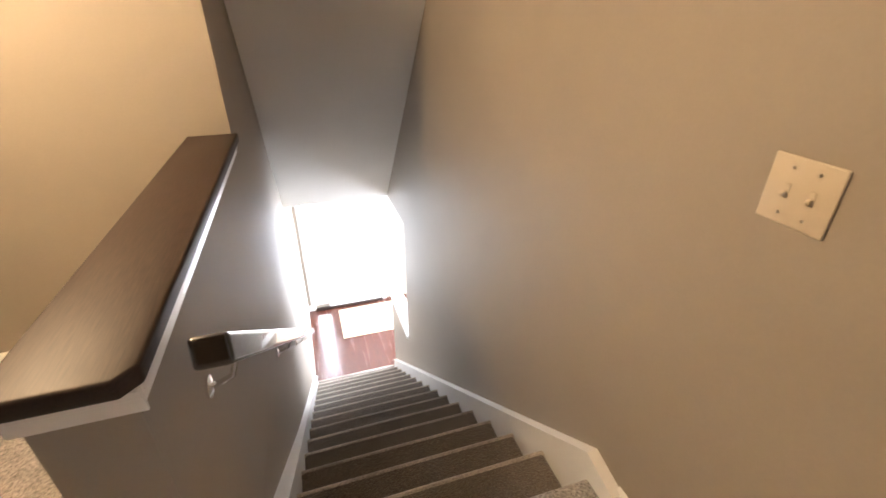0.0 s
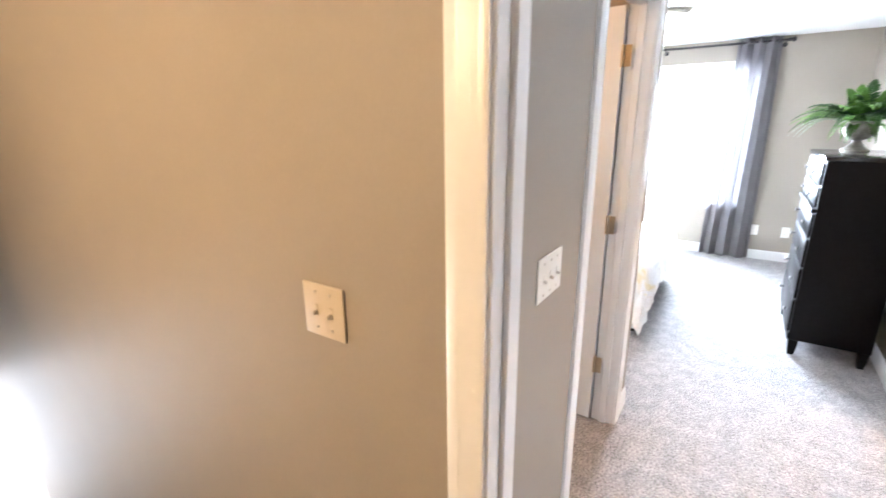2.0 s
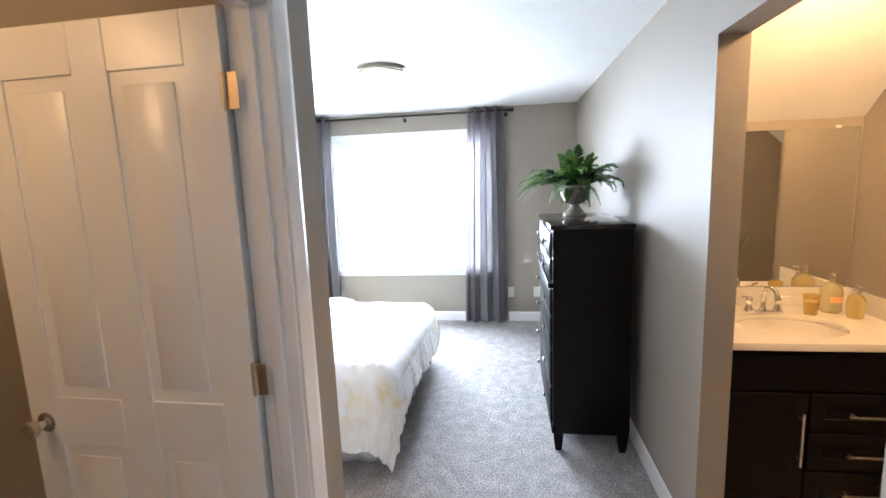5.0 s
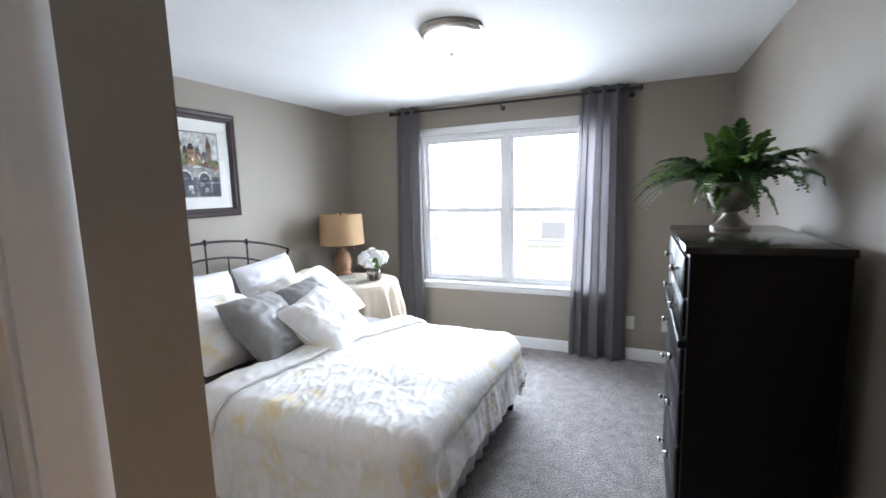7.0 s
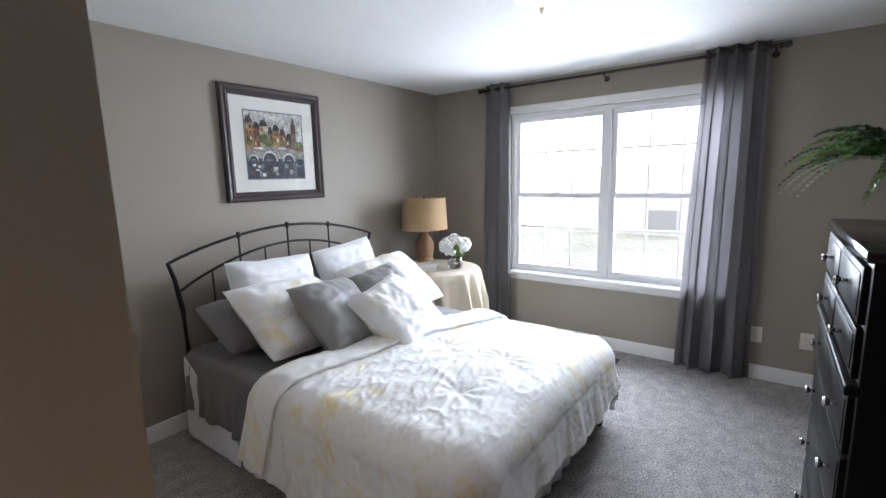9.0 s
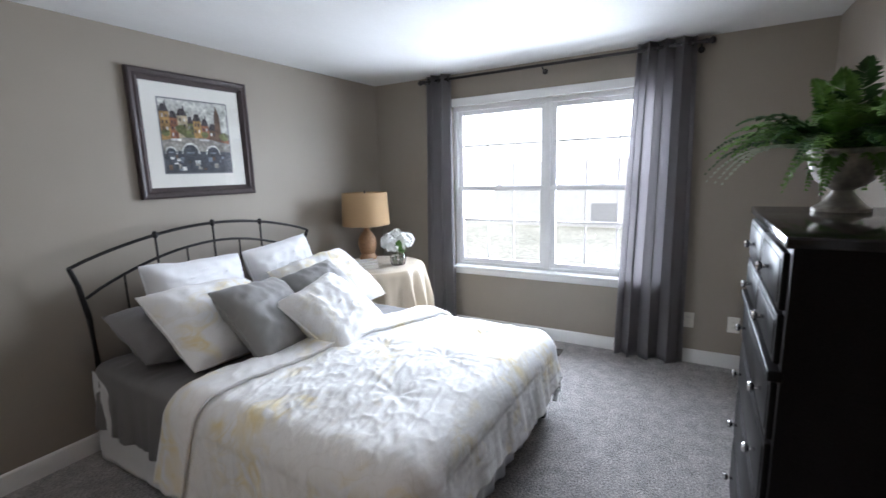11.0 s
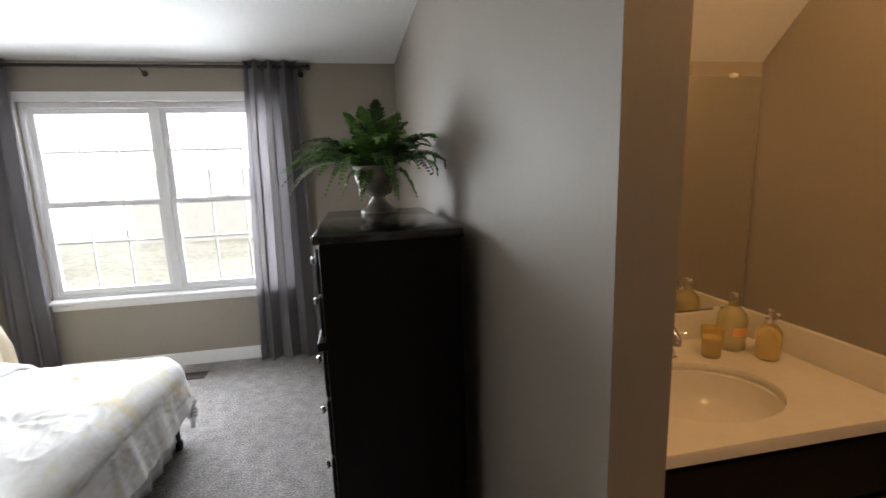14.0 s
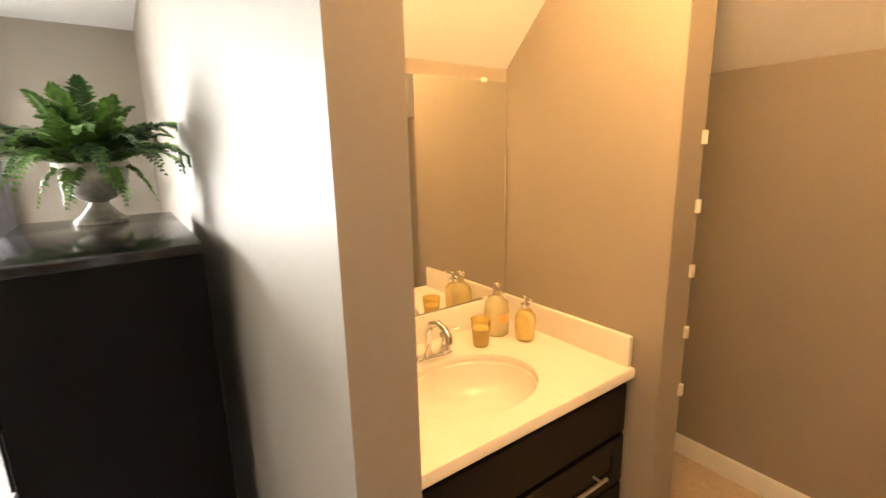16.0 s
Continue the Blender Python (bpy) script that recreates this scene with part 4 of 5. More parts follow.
bar("sky", .0114, 0, .5, 1, 1)
bar("water", .0114, 0, 0, 1, .5)
rnd = random.Random(21)
x = 0.0
for k, (w, top, col) in enumerate(((.13, .84, "ochre"), (.11, .76, "rust"), (.14, .80, "cream"), (.08, .70, "olive"), (.12, .74, "ochre"), (.11, .68, "rust"), (.12, .62, "brown"), (.19, .50, "rust"))):
    bar(col, .0117, x, .40, x + w, top)
    dab("roof", .0119, (x - .005, top - .01), (x + w + .005, top - .01), (x + w * .75, top + .085), (x + w * .25, top + .085))
    if k in (0, 2, 5):
        bar("roof", .0120, x + w * .6, top + .05, x + w * .75, top + .13)
    for a in range(2):
        for b in range(3):
            zz = top - .09 - b * .085
            if zz > .48:
                bar("roof" if (a + b + k) % 3 else "pale", .0120, x + w * (.2 + .4 * a), zz, x + w * (.36 + .4 * a), zz + .045)
    x += w
dab("brown", .0120, (.79, .46), (.88, .46), (.88, .82), (.835, .97), (.79, .82))
for x, z, r in ((.28, .60, .085), (.36, .54, .07), (.62, .54, .06), (.93, .52, .08), (.06, .54, .06)):
    dab("olive", .0122, *[(x + r * (1 + .2 * math.sin(a * 2.3)) * math.cos(a * .785), z + r * .8 * math.sin(a * .785)) for a in range(8)])
dab("stone", .0123, (0, .30), (1, .30), (1, .42), (.62, .49), (.3, .49), (0, .44))
for x, w in ((.10, .075), (.38, .12), (.72, .10)):
    dab("pale", .0125, *[(x + w * 1.12 * math.cos(a * math.pi / 8), .26 + w * 1.35 * math.sin(a * math.pi / 8)) for a in range(9)])
    dab("water", .0127, *[(x + w * math.cos(a * math.pi / 8), .255 + w * 1.15 * math.sin(a * math.pi / 8)) for a in range(9)])
    bar("bluegrey", .0128, x - w * .5, .27, x + w * .4, .29)
for k in range(22):
    x, z = rnd.uniform(.02, .92), rnd.uniform(.02, .22)
    bar(("pale", "bluegrey", "stone", "brown")[k % 4], .0121, x, z, x + rnd.uniform(.02, .06), z + rnd.uniform(.012, .07))
bar("pale", .0126, .12, .44, .26, .47)
bar("pale", .0126, .52, .45, .68, .475)
pn = part("picture_glass", box(B(), ic[0][0] - .004, YH - .0152, ic[0][1] - .004, ic[2][0] + .004, YH - .0138, ic[2][1] + .004), PANE, pic)
pn.visible_shadow = False

# ---- night table with its cloth ----
TX, TY, TZ, TR = 5.72, 2.25, .745, .36
table = thing("round_night_table", (TX, TY, 0), "small round wooden table hidden under a long cloth", "table")
part("tabletop", lathe(B(), [(.01, TZ - .03), (TR - .01, TZ - .03), (TR - .002, TZ - .015), (TR - .006, TZ - .006), (.01, TZ - .006)], (TX, TY, 0), 40), LAMPWOOD, table)
part("pedestal", lathe(B(), [(.16, 0), (.16, .03), (.05, .06), (.035, .3), (.05, .6), (.1, TZ - .03)], (TX, TY, 0), 24), LAMPWOOD, table)


def cloth_at(u, v):
    a = 2 * math.pi * u
    L = v * (TR + .70)
    if L < TR:
        r, z = L, TZ
    else:
        e = L - TR
        r = TR + .012 + min(e, .03) * .5 + e * .07
        z = TZ - e
        wv = (math.sin(a * 13 + .5 + .5 * math.sin(a * 3)) + .6 * math.sin(a * 21 + 2) + .4 * noise3(math.cos(a) * 3, math.sin(a) * 3, 2))
        r += .040 * wv * min(e / .3, 1)
    return Vector((TX + r * math.cos(a), TY + r * math.sin(a), max(z, .012) + .002 * noise3(u * 30, v * 10, 0)))


bm = sheet(B(), cloth_at, 160, 40)
bmesh.ops.remove_doubles(bm, verts=bm.verts, dist=.0005)
solid(single("tablecloth", bm, SATIN, "cream satin tablecloth falling in folds to the floor", "tablecloth"), .003)

lampob = thing("table_lamp", (5.85, 2.47, TZ), "table lamp with burlap drum shade and turned wooden base", "lamp")
LX, LY = 5.85, 2.47
part("base", lathe(B(), [(.02, 0), (.075, .0), (.08, .012), (.07, .03), (.062, .05), (.075, .09), (.082, .14), (.076, .19), (.05, .235), (.028, .255), (.024, .275), (.03, .283), (.012, .29)], (LX, LY, TZ + .003), 36), LAMPWOOD, lampob)
part("stem", tube(B(), [(LX, LY, TZ + .28), (LX, LY, TZ + .60)], .005, 8), NICKEL, lampob)
bm = lathe(B(), [(.212, 1.058), (.212, 1.065), (.2, 1.338), (.2, 1.345), (.197, 1.345), (.197, 1.338), (.209, 1.065), (.209, 1.058)], (LX, LY, 0), 56)
for f in [f for f in bm.faces if len(f.verts) > 4]:
    bm.faces.remove(f)
part("shade", bm, BURLAP, lampob, "tan burlap drum shade, unlit")
for k in range(3):
    a = k * 2.094 + .3
    part("spider_arm", tube(B(), [(LX, LY, 1.318), (LX + .19 * math.cos(a), LY + .19 * math.sin(a), 1.328)], .0025, 6), NICKEL, lampob)
part("finial", lathe(B(), [(.004, 1.335), (.009, 1.345), (.006, 1.36), (.001, 1.366)], (LX, LY, 0), 14), BRONZE, lampob)
part("bulb", lathe(B(), [(.012, 1.10), (.02, 1.13), (.032, 1.17), (.03, 1.2), (.015, 1.222), (.002, 1.226)], (LX, LY, 0), 16), PETAL, lampob)

for k, (w, d, h, r, mm) in enumerate(((.20, .145, .020, 8, BOOKGREY), (.195, .14, .018, 3, BOOKGREY), (.19, .135, .020, 12, BOOKGREY))):
    z = TZ + .004 + k * .0205
    bk = thing("book", (5.50, 2.22, z), "pale hardcover book in a small stack", "book", "books on the night table")
    m = pose(5.50, 2.22, z, 0, 0, -40 + r)
    for nm, bm, ma in (("pages", box(B(), -w / 2 + .004, -d / 2 + .004, .002, w / 2 - .004, d / 2 - .001, h - .002), PAPER), ("cover", box(box(box(B(), -w / 2, -d / 2, 0, w / 2, d / 2, .002), -w / 2, -d / 2, h - .002, w / 2, d / 2, h), -w / 2, d / 2 - .001, 0, w / 2, d / 2 + .002, h), mm)):
        bmesh.ops.transform(bm, matrix=m, verts=bm.verts)
        part(nm, bm, ma, bk)

VX, VY = 5.73, 2.05
vase = thing("glass_vase", (VX, VY, TZ), "round clear glass vase with white hydrangeas", "vase")
part("bowl", lathe(B(), [(.035, .0), (.058, .004), (.066, .03), (.066, .07), (.058, .092), (.055, .10), (.052, .10), (.055, .09), (.062, .07), (.062, .03), (.052, .009), (.002, .008)], (VX, VY, TZ + .003), 28), GLASS, vase)
part("water", lathe(B(), [(.002, .010), (.050, .011), (.0605, .03), (.0605, .06), (.002, .06)], (VX, VY, TZ + .003), 28), GLASS, vase)
flowers = thing("hydrangea_bunch", (VX, VY, TZ + .1), "bunch of white hydrangea heads with a green leaf", "flowers")
rnd = random.Random(5)
for cx, cy, cz, rr in ((0, 0, .215, .062), (-.075, .02, .185, .062), (.07, -.03, .185, .06), (.02, .07, .185, .058), (-.02, -.075, .175, .055), (.06, .06, .17, .05), (-.1, -.03, .15, .045), (.11, .0, .15, .045)):
    bm = B()
    for k in range(120):
        z = rnd.uniform(-.55, 1)
        a = rnd.uniform(0, 6.283)
        q = math.sqrt(1 - z * z)
        n0 = Vector((q * math.cos(a), q * math.sin(a), z))
        p = Vector((VX + cx * 1.15, VY + cy * 1.15, TZ + .02 + cz)) + n0 * rr * 1.1 * rnd.uniform(.85, 1.05)
        s1 = n0.cross(Vector((.3, .5, .8))).normalized()
        s2 = n0.cross(s1)
        sz = rnd.uniform(.014, .021)
        c = bm.verts.new(p - n0 * .003)
        ring = [bm.verts.new(p + (s1 * math.cos(j * .7854 + a) + s2 * math.sin(j * .7854 + a)) * sz * (1.0 if j % 2 else .55) + n0 * (.003 if j % 2 else 0)) for j in range(8)]
        for j in range(8):
            bm.faces.new((c, ring[j], ring[(j + 1) % 8]))
    part("flower_head", bm, PETAL, flowers)
for k in range(6):
    a = k * 1.05
    part("stem", tube(B(), [(VX + .02 * math.cos(a), VY + .02 * math.sin(a), TZ + .015), (VX + .05 * math.cos(a), VY + .05 * math.sin(a), TZ + .15)], .0025, 6), LEAFDARK, flowers)


def leaf_blade(p, d, up, length, width, curl=.2, n=6):
    """A pointed leaf from p along d."""
    bm = B()
    side = d.cross(up).normalized()
    prev = None
    for k in range(n + 1):
        f = k / n
        w = width * math.sin(math.pi * min(f * .95 + .05, 1)) ** .8
        c = p + d * length * f - up * curl * length * f * f
        row = [bm.verts.new(c - side * w), bm.verts.new(c + up * -.15 * w), bm.verts.new(c + side * w)]
        if prev:
            bm.faces.new((prev[0], prev[1], row[1], row[0]))
            bm.faces.new((prev[1], prev[2], row[2], row[1]))
        prev = row
    return bm


for d, l, z in (((-.5, -.6, .1), .10, .13), ((-.2, -.8, .3), .09, .13), ((.7, -.4, 0), .08, .13), ((.7, -.4, .1), .07, .12)):
    part("leaf", leaf_blade(Vector((VX - .03, VY - .04, TZ + z)), Vector(d).normalized(), Vector((0, 0, 1)), l, .03), LEAF, flowers)

for d, l in (((.1, -.2, .95), .085), ((.35, -.5, .6), .05)):
    part("leaf", leaf_blade(Vector((VX - .115, VY - .08, TZ + .15)), Vector(d).normalized(), Vector((-.82, -.58, 0)), l, .03, .1), LEAF, flowers)

# ---- dresser with urn and fern ----
DX0, DX1, DY0, DY1, DT = 3.968, 4.81, -.752, -.315, 1.338
dresser = thing("tall_dresser", (4.38, -.55, 0), "tall espresso wood chest of drawers with chrome knobs", "dresser")
bm = box(B(), DX0 + .008, DY0 + .005, .11, DX1 - .008, DY1 - .004, DT - .028, .004)
part("body", bm, ESPRESSO, dresser)
part("top", box(B(), DX0 - .006, DY0, DT - .028, DX1 + .006, DY1 + .012, DT, .006, 3), ESPRESSOTOP, dresser, "polished espresso top")
part("waist_moulding", box(B(), DX0 + .004, DY1 - .01, .985, DX1 - .004, DY1 + .022, 1.012, .005, 3), ESPRESSO, dresser)
bm = box(B(), DX0 + .008, DY1 - .02, .11, DX1 - .008, DY1 + .004, .155, .004)
part("apron", bm, ESPRESSO, dresser)
for x, sx in ((DX0 + .035, 1), (DX1 - .035, -1)):
    for y in (DY0 + .04, DY1 - .035):
        bm = B()
        rr = [(.028, .11), (.024, .05), (.017, 0)]
        rings = [[bm.verts.new((x + a * r, y + b * r, z)) for a, b in ((-1, -1), (1, -1), (1, 1), (-1, 1))] for r, z in rr]
        for p, q in zip(rings, rings[1:]):
            for k in range(4):
                bm.faces.new((p[k], p[(k + 1) % 4], q[(k + 1) % 4], q[k]))
        bm.faces.new(rings[0]), bm.faces.new(rings[-1])
        part("leg", bm, ESPRESSO, dresser)
rows = ((1.155, 1.295, 2), (1.02, 1.145, 2), (.82, .975, 1), (.62, .808, 1), (.40, .608, 1), (.165, .388, 1))
for z0, z1, n in rows:
    for k in range(n):
        x0 = DX0 + .03 + k * (DX1 - DX0 - .06) / n + .004
        x1 = DX0 + .03 + (k + 1) * (DX1 - DX0 - .06) / n - .004
        bm = box(B(), x0, DY1 - .012, z0, x1, DY1 + .010, z1, .004)
        box(bm, x0 + .016, DY1 + .006, z0 + .016, x1 - .016, DY1 + .013, z1 - .016, .004)
        drawer = part("drawer", bm, ESPRESSO, dresser)
        knobs = ((x0 + x1) / 2,) if n == 2 else (DX0 + .16, DX1 - .16)
        for x in knobs:
            r = Matrix.Translation((x, DY1 + .010, (z0 + z1) / 2)) @ pose(0, 0, 0, -90)
            kb = lathe(B(), [(.004, 0), (.006, .004), (.005, .016), (.008, .019), (.013, .022), (.014, .028), (.011, .033), (.002, .034)], seg=18, m=r)
            part("knob", kb, CHROME, drawer, "round chrome knob")

UX, UY = 4.66, -.535
urn = thing("urn_planter", (UX, UY, DT), "weathered silver urn planter on the dresser", "planter")
part("foot", lathe(B(), [(.01, 0), (.078, 0), (.078, .010), (.070, .016), (.060, .022), (.045, .04), (.030, .06), (.028, .068), (.036, .074)], (UX, UY, DT), 36), SILVERED, urn)
part("bowl", lathe(B(), [(.030, .072), (.05, .08), (.075, .10), (.092, .135), (.098, .165), (.096, .185), (.104, .192), (.106, .2), (.098, .203), (.09, .198), (.02, .19)], (UX, UY, DT), 36), SILVERED, urn)
fern = thing("boston_fern", (UX, UY, DT + .2), "lush green fern spreading out of the urn", "plant")


def frond(seed, az, length, rise, droop, width, material, tip=None):
    """One arching fern frond with leaflets along both sides of its stem."""
    r = random.Random(seed)
    d = Vector((math.cos(az), math.sin(az), 0))
    o = Vector((UX, UY, DT + .185)) + d * .03
    n = 27
    pts = []
    for k in range(n + 1):
        f = k / n
        pts.append(o + d * length * (f - .08 * f * f) + Vector((0, 0, rise * math.sin(min(f * 1.25, 1.57)) - droop * f * f * f)))
    for p in pts:
        p.y = max(p.y, YR + .012)
    bm = B()
    tube(bm, pts[::2], [.0022 - .0014 * k / (n / 2) for k in range(len(pts[::2]))], 5)
    side0 = d.cross(Vector((0, 0, 1)))
    for k in range(3, n + 1):
        f = k / n
        t = (pts[k] - pts[k - 1]).normalized()
        up = side0.cross(t).normalized()
        ll = width * (1 - .75 * abs(f - .35) ** 1.3 * 1.4) * (1 - .55 * max(0, f - .75) / .25)
        for s in (-1, 1):
            dd = (side0 * s + t * r.uniform(.35, .7) + up * r.uniform(-.25, .3)).normalized()
            wv = t * .0074 * (1.3 - f * .5)
            p0 = pts[k]
            mid = p0 + dd * ll * .55 + up * .004
            end = p0 + dd * ll - up * ll * .12
            for q in (mid, end):
                q.y = max(q.y, YR + .006)
            a, b = bm.verts.new(p0 - wv * .4), bm.verts.new(p0 + wv * .6)
            c, e = bm.verts.new(mid + wv), bm.verts.new(mid - wv)
            g = bm.verts.new(end)
            bm.faces.new((a, b, c, e))
            bm.faces.new((e, c, g))
    part("frond", bm, material, fern)


rnd = random.Random(11)
for k in range(62):
    az = k * 2.39996 + rnd.uniform(-.2, .2)
    tier = (0, 1, 2, 1, 2, 1, 2)[k % 7]
    length = (rnd.uniform(.10, .20), rnd.uniform(.26, .36), rnd.uniform(.32, .42))[tier]
    rise = (rnd.uniform(.22, .27), rnd.uniform(.16, .22), rnd.uniform(.11, .17))[tier]
    droop = (.03, rnd.uniform(.05, .11), rnd.uniform(.10, .18))[tier]
    if math.sin(az) < -.5:
        length *= .85
    frond(k, az, length, rise, droop, rnd.uniform(.042, .058), (LEAF, LEAFDARK, LEAF, LEAFLIGHT, LEAFDARK)[k % 5])
for k, az in enumerate((3.2, 2.7, 3.7)):
    frond(60 + k, az, .07 + .04 * k, .29 - .03 * k, .0, .062, (LEAFDARK, LEAF, LEAFLIGHT)[k])
# the pale fronds carry window glare in their colour
for k, az in enumerate((1.75, 2.1, 1.4, 2.6)):
    frond(70 + k, az, rnd.uniform(.36, .42), .09, .17, .026, LEAFPALE if k < 3 else LEAF)
for k in range(6):
    frond(90 + k, k * 1.05 + .5, rnd.uniform(.12, .16), .02, .14, .05, LEAFLIGHT if k % 2 else LEAF)

# ---- curtains and rod ----
RX, RZ = 6.39, 2.318
rod = thing("curtain_rod", (RX, 1.0, RZ), "dark bronze curtain rod on brackets above the window", "curtain rod")
part("pole", tube(B(), [(RX, -.10, RZ), (RX, 2.14, RZ)], .0115, 16), BRONZE, rod)
for y, s in ((-.10, -1), (2.14, 1)):
    part("finial", lathe(B(), [(.012, -.01), (.018, 0), (.018, .012), (.012, .016), (.022, .03), (.024, .042), (.016, .056), (.002, .06)], seg=20, m=Matrix.Translation((RX, y, RZ)) @ pose(0, 0, 0, -90 * s)), BRONZE, rod)
for y in (-.075, 1.03, 2.125):
    bm = tube(B(), [(XW, y, RZ - .035), (XW - .05, y, RZ - .03), (RX, y, RZ - .012)], .006, 8)
    lathe(bm, [(.022, 0), (.022, .005), (.008, .008)], seg=18, m=Matrix.Translation((XW, y, RZ - .035)) @ pose(0, 0, 0, 0, -90))
    part("bracket", bm, BRONZE, rod)


def curtain(name, top0, top1, bot0, bot1, waves, seed, label):
    ob = thing(name, (RX, (top0 + top1) / 2, 0), label, "curtain", "curtains at the window")

    def fn(u, v):
        z = .012 + v * (RZ + .045 - .012)
        y0, y1 = bot0 + (top0 - bot0) * v ** 1.3, bot1 + (top1 - bot1) * v ** 1.3
        ph = 2 * math.pi * waves * u
        amp = .046 + .012 * (1 - v)
        x = RX + amp * math.sin(ph + .5 * (1 - v) * math.sin(seed + u * 7)) + .012 * (1 - v) * noise3(u * 6, v * 2, seed)
        y = y0 + (y1 - y0) * u + .024 * math.sin(2 * ph) * (.6 + .4 * (1 - v)) + .01 * noise3(u * 4, v * 3, seed + 2) * (1 - v)
        return Vector((x, y, z))

    solid(part("panel", sheet(B(), fn, 150, 46), CURTAIN, ob), .0015)
    n = int(waves * 2)
    for k in range(n):
        u = (k + .5) / n
        p = fn((k + .0) / n + .25 / n, .985)
        g = B()
        lathe(g, [(.019, -.003), (.026, -.003), (.026, .003), (.019, .003)], seg=20, m=Matrix.Translation((RX, p.y, RZ)) @ pose(0, 0, 0, 90, 0, 12 * (-1) ** k))
        part("grommet", g, BRONZE, ob, "dark metal grommet ring")
    return ob


curtain("curtain", -.05, .325, -.075, .41, 3.5, 1.0, "long grey grommet curtain gathered at the window edge")
curtain("curtain", 1.86, 2.11, 1.87, 2.19, 2.5, 4.0, "long grey grommet curtain gathered beside the night table")

# ---- ceiling light, floor vent ----
light = thing("ceiling_light", (4.575, .755, H), "flush ceiling light with frosted glass bowl, switched on", "ceiling light")
part("rim", lathe(B(), [(.06, 0), (.165, 0), (.17, -.008), (.165, -.016), (.158, -.018), (.16, -.028), (.150, -.038), (.14, -.04), (.06, -.03)], (4.575, .755, H), 48), NICKEL, light, "brushed nickel stepped rim")
bowl = part("glass_bowl", lathe(B(), [(.142, -.036), (.138, -.05), (.12, -.075), (.085, -.098), (.045, -.112), (.004, -.117)], (4.575, .755, H), 48), BULBGLASS, light, "glowing frosted glass bowl")
bowl.visible_shadow = False
part("finial", lathe(B(), [(.003, -.112), (.013, -.118), (.015, -.124), (.008, -.131), (.009, -.137), (.001, -.144)], (4.575, .755, H), 18), NICKEL, light)

vent = thing("floor_register", (6.22, .935, 0), "dark metal floor register under the window", "floor vent")
part("vent_frame", box(box(box(box(B(), 6.16, .795, 0, 6.175, 1.075, .008), 6.265, .795, 0, 6.28, 1.075, .008), 6.175, .795, 0, 6.265, .81, .008), 6.175, 1.06, 0, 6.265, 1.075, .008), GREYMETAL, vent)
for k in range(16):
    y = .817 + k * .0155
    part("slat", box(B(), 6.175, y, .001, 6.265, y + .007, .006), GREYMETAL, vent)
part("duct", box(B(), 6.175, .81, -.02, 6.265, 1.06, .0012), DARKGLASS, vent)

# ---- bathroom ----
VX0, VX1, VY0, VY1, VT = 3.45, 4.01, -1.815, -.919, .88
van = thing("vanity_cabinet", (3.75, -1.36, 0), "dark espresso bathroom vanity cabinet with bar pulls", "vanity")
bm = box(B(), VX0 + .005, VY0 + .003, .10, VX1 - .003, VY1 - .003, .72)
box(bm, VX0 + .005, VY0 + .003, .72, VX0 + .025, VY1 - .003, VT - .032)
box(bm, VX0 + .025, VY0 + .003, .72, VX1 - .003, VY0 + .02, VT - .032)
box(bm, VX0 + .025, VY1 - .02, .72, VX1 - .003, VY1 - .003, VT - .032)
box(bm, VX0 + .06, VY0 + .003, .004, VX1 - .003, VY1 - .003, .10)
part("body", bm, VANITYWOOD, van)


def shaker(y0, y1, z0, z1, pull, parent):
    f = VX0 - .014
    bm = box(B(), f + .006, y0 + .05, z0 + .05, VX0 + .004, y1 - .05, z1 - .05)
    d = part("front_panel", bm, VANITYWOOD, parent)
    for u0, u1 in ((y0, y0 + .055), (y1 - .055, y1)):
        part("stile", box(B(), f, u0, z0, VX0 + .004, u1, z1, .002, 1), VANITYWOOD, d)
    for w0, w1 in ((z0, z0 + .055), (z1 - .055, z1)):
        part("rail", box(B(), f + .0005, y0 + .05, w0, VX0 + .004, y1 - .05, w1, .002, 1), VANITYWOOD, d)
    if pull:
        a, b = Vector(pull[0]), Vector(pull[1])
        out = Vector((-.03, 0, 0))
        bm = tube(B(), [a + out, b + out], .0055, 12)
        for q in (a.lerp(b, .12), a.lerp(b, .88)):
            tube(bm, [q, q + out], .004, 8)
        part("bar_pull", bm, NICKEL, d, "brushed nickel bar pull")


shaker(-1.315, -.955, .13, .655, ((VX0 - .014, -1.285, .58), (VX0 - .014, -1.285, .34)), van)
for z0, z1 in ((.13, .30), (.31, .48), (.49, .655)):
    shaker(-1.79, -1.325, z0, z1, ((VX0 - .014, -1.665, (z0 + z1) / 2), (VX0 - .014, -1.455, (z0 + z1) / 2)), van)
part("false_front", box(B(), VX0 - .014, -1.79, .67, VX0 + .004, -.955, .83, .003, 1), VANITYWOOD, van)

top = thing("sink_counter", (3.72, -1.36, VT), "ivory cultured marble vanity top with moulded oval sink", "counter")
SX, SY, RA, RB_ = 3.67, -1.36, .17, .215
bm = B()
N = 64
angs = [2 * math.pi * k / N for k in range(N)]
outer = []
cx0, cx1, cy0, cy1 = VX0 - .022, VX1 - .001, VY0 + .001, VY1 - .001
for a in angs:
    dx, dy = math.cos(a), math.sin(a)
    t = min(((cx1 - SX) / dx) if dx > 1e-6 else ((cx0 - SX) / dx) if dx < -1e-6 else 1e9, ((cy1 - SY) / dy) if dy > 1e-6 else ((cy0 - SY) / dy) if dy < -1e-6 else 1e9)
    outer.append((SX + dx * t, SY + dy * t))
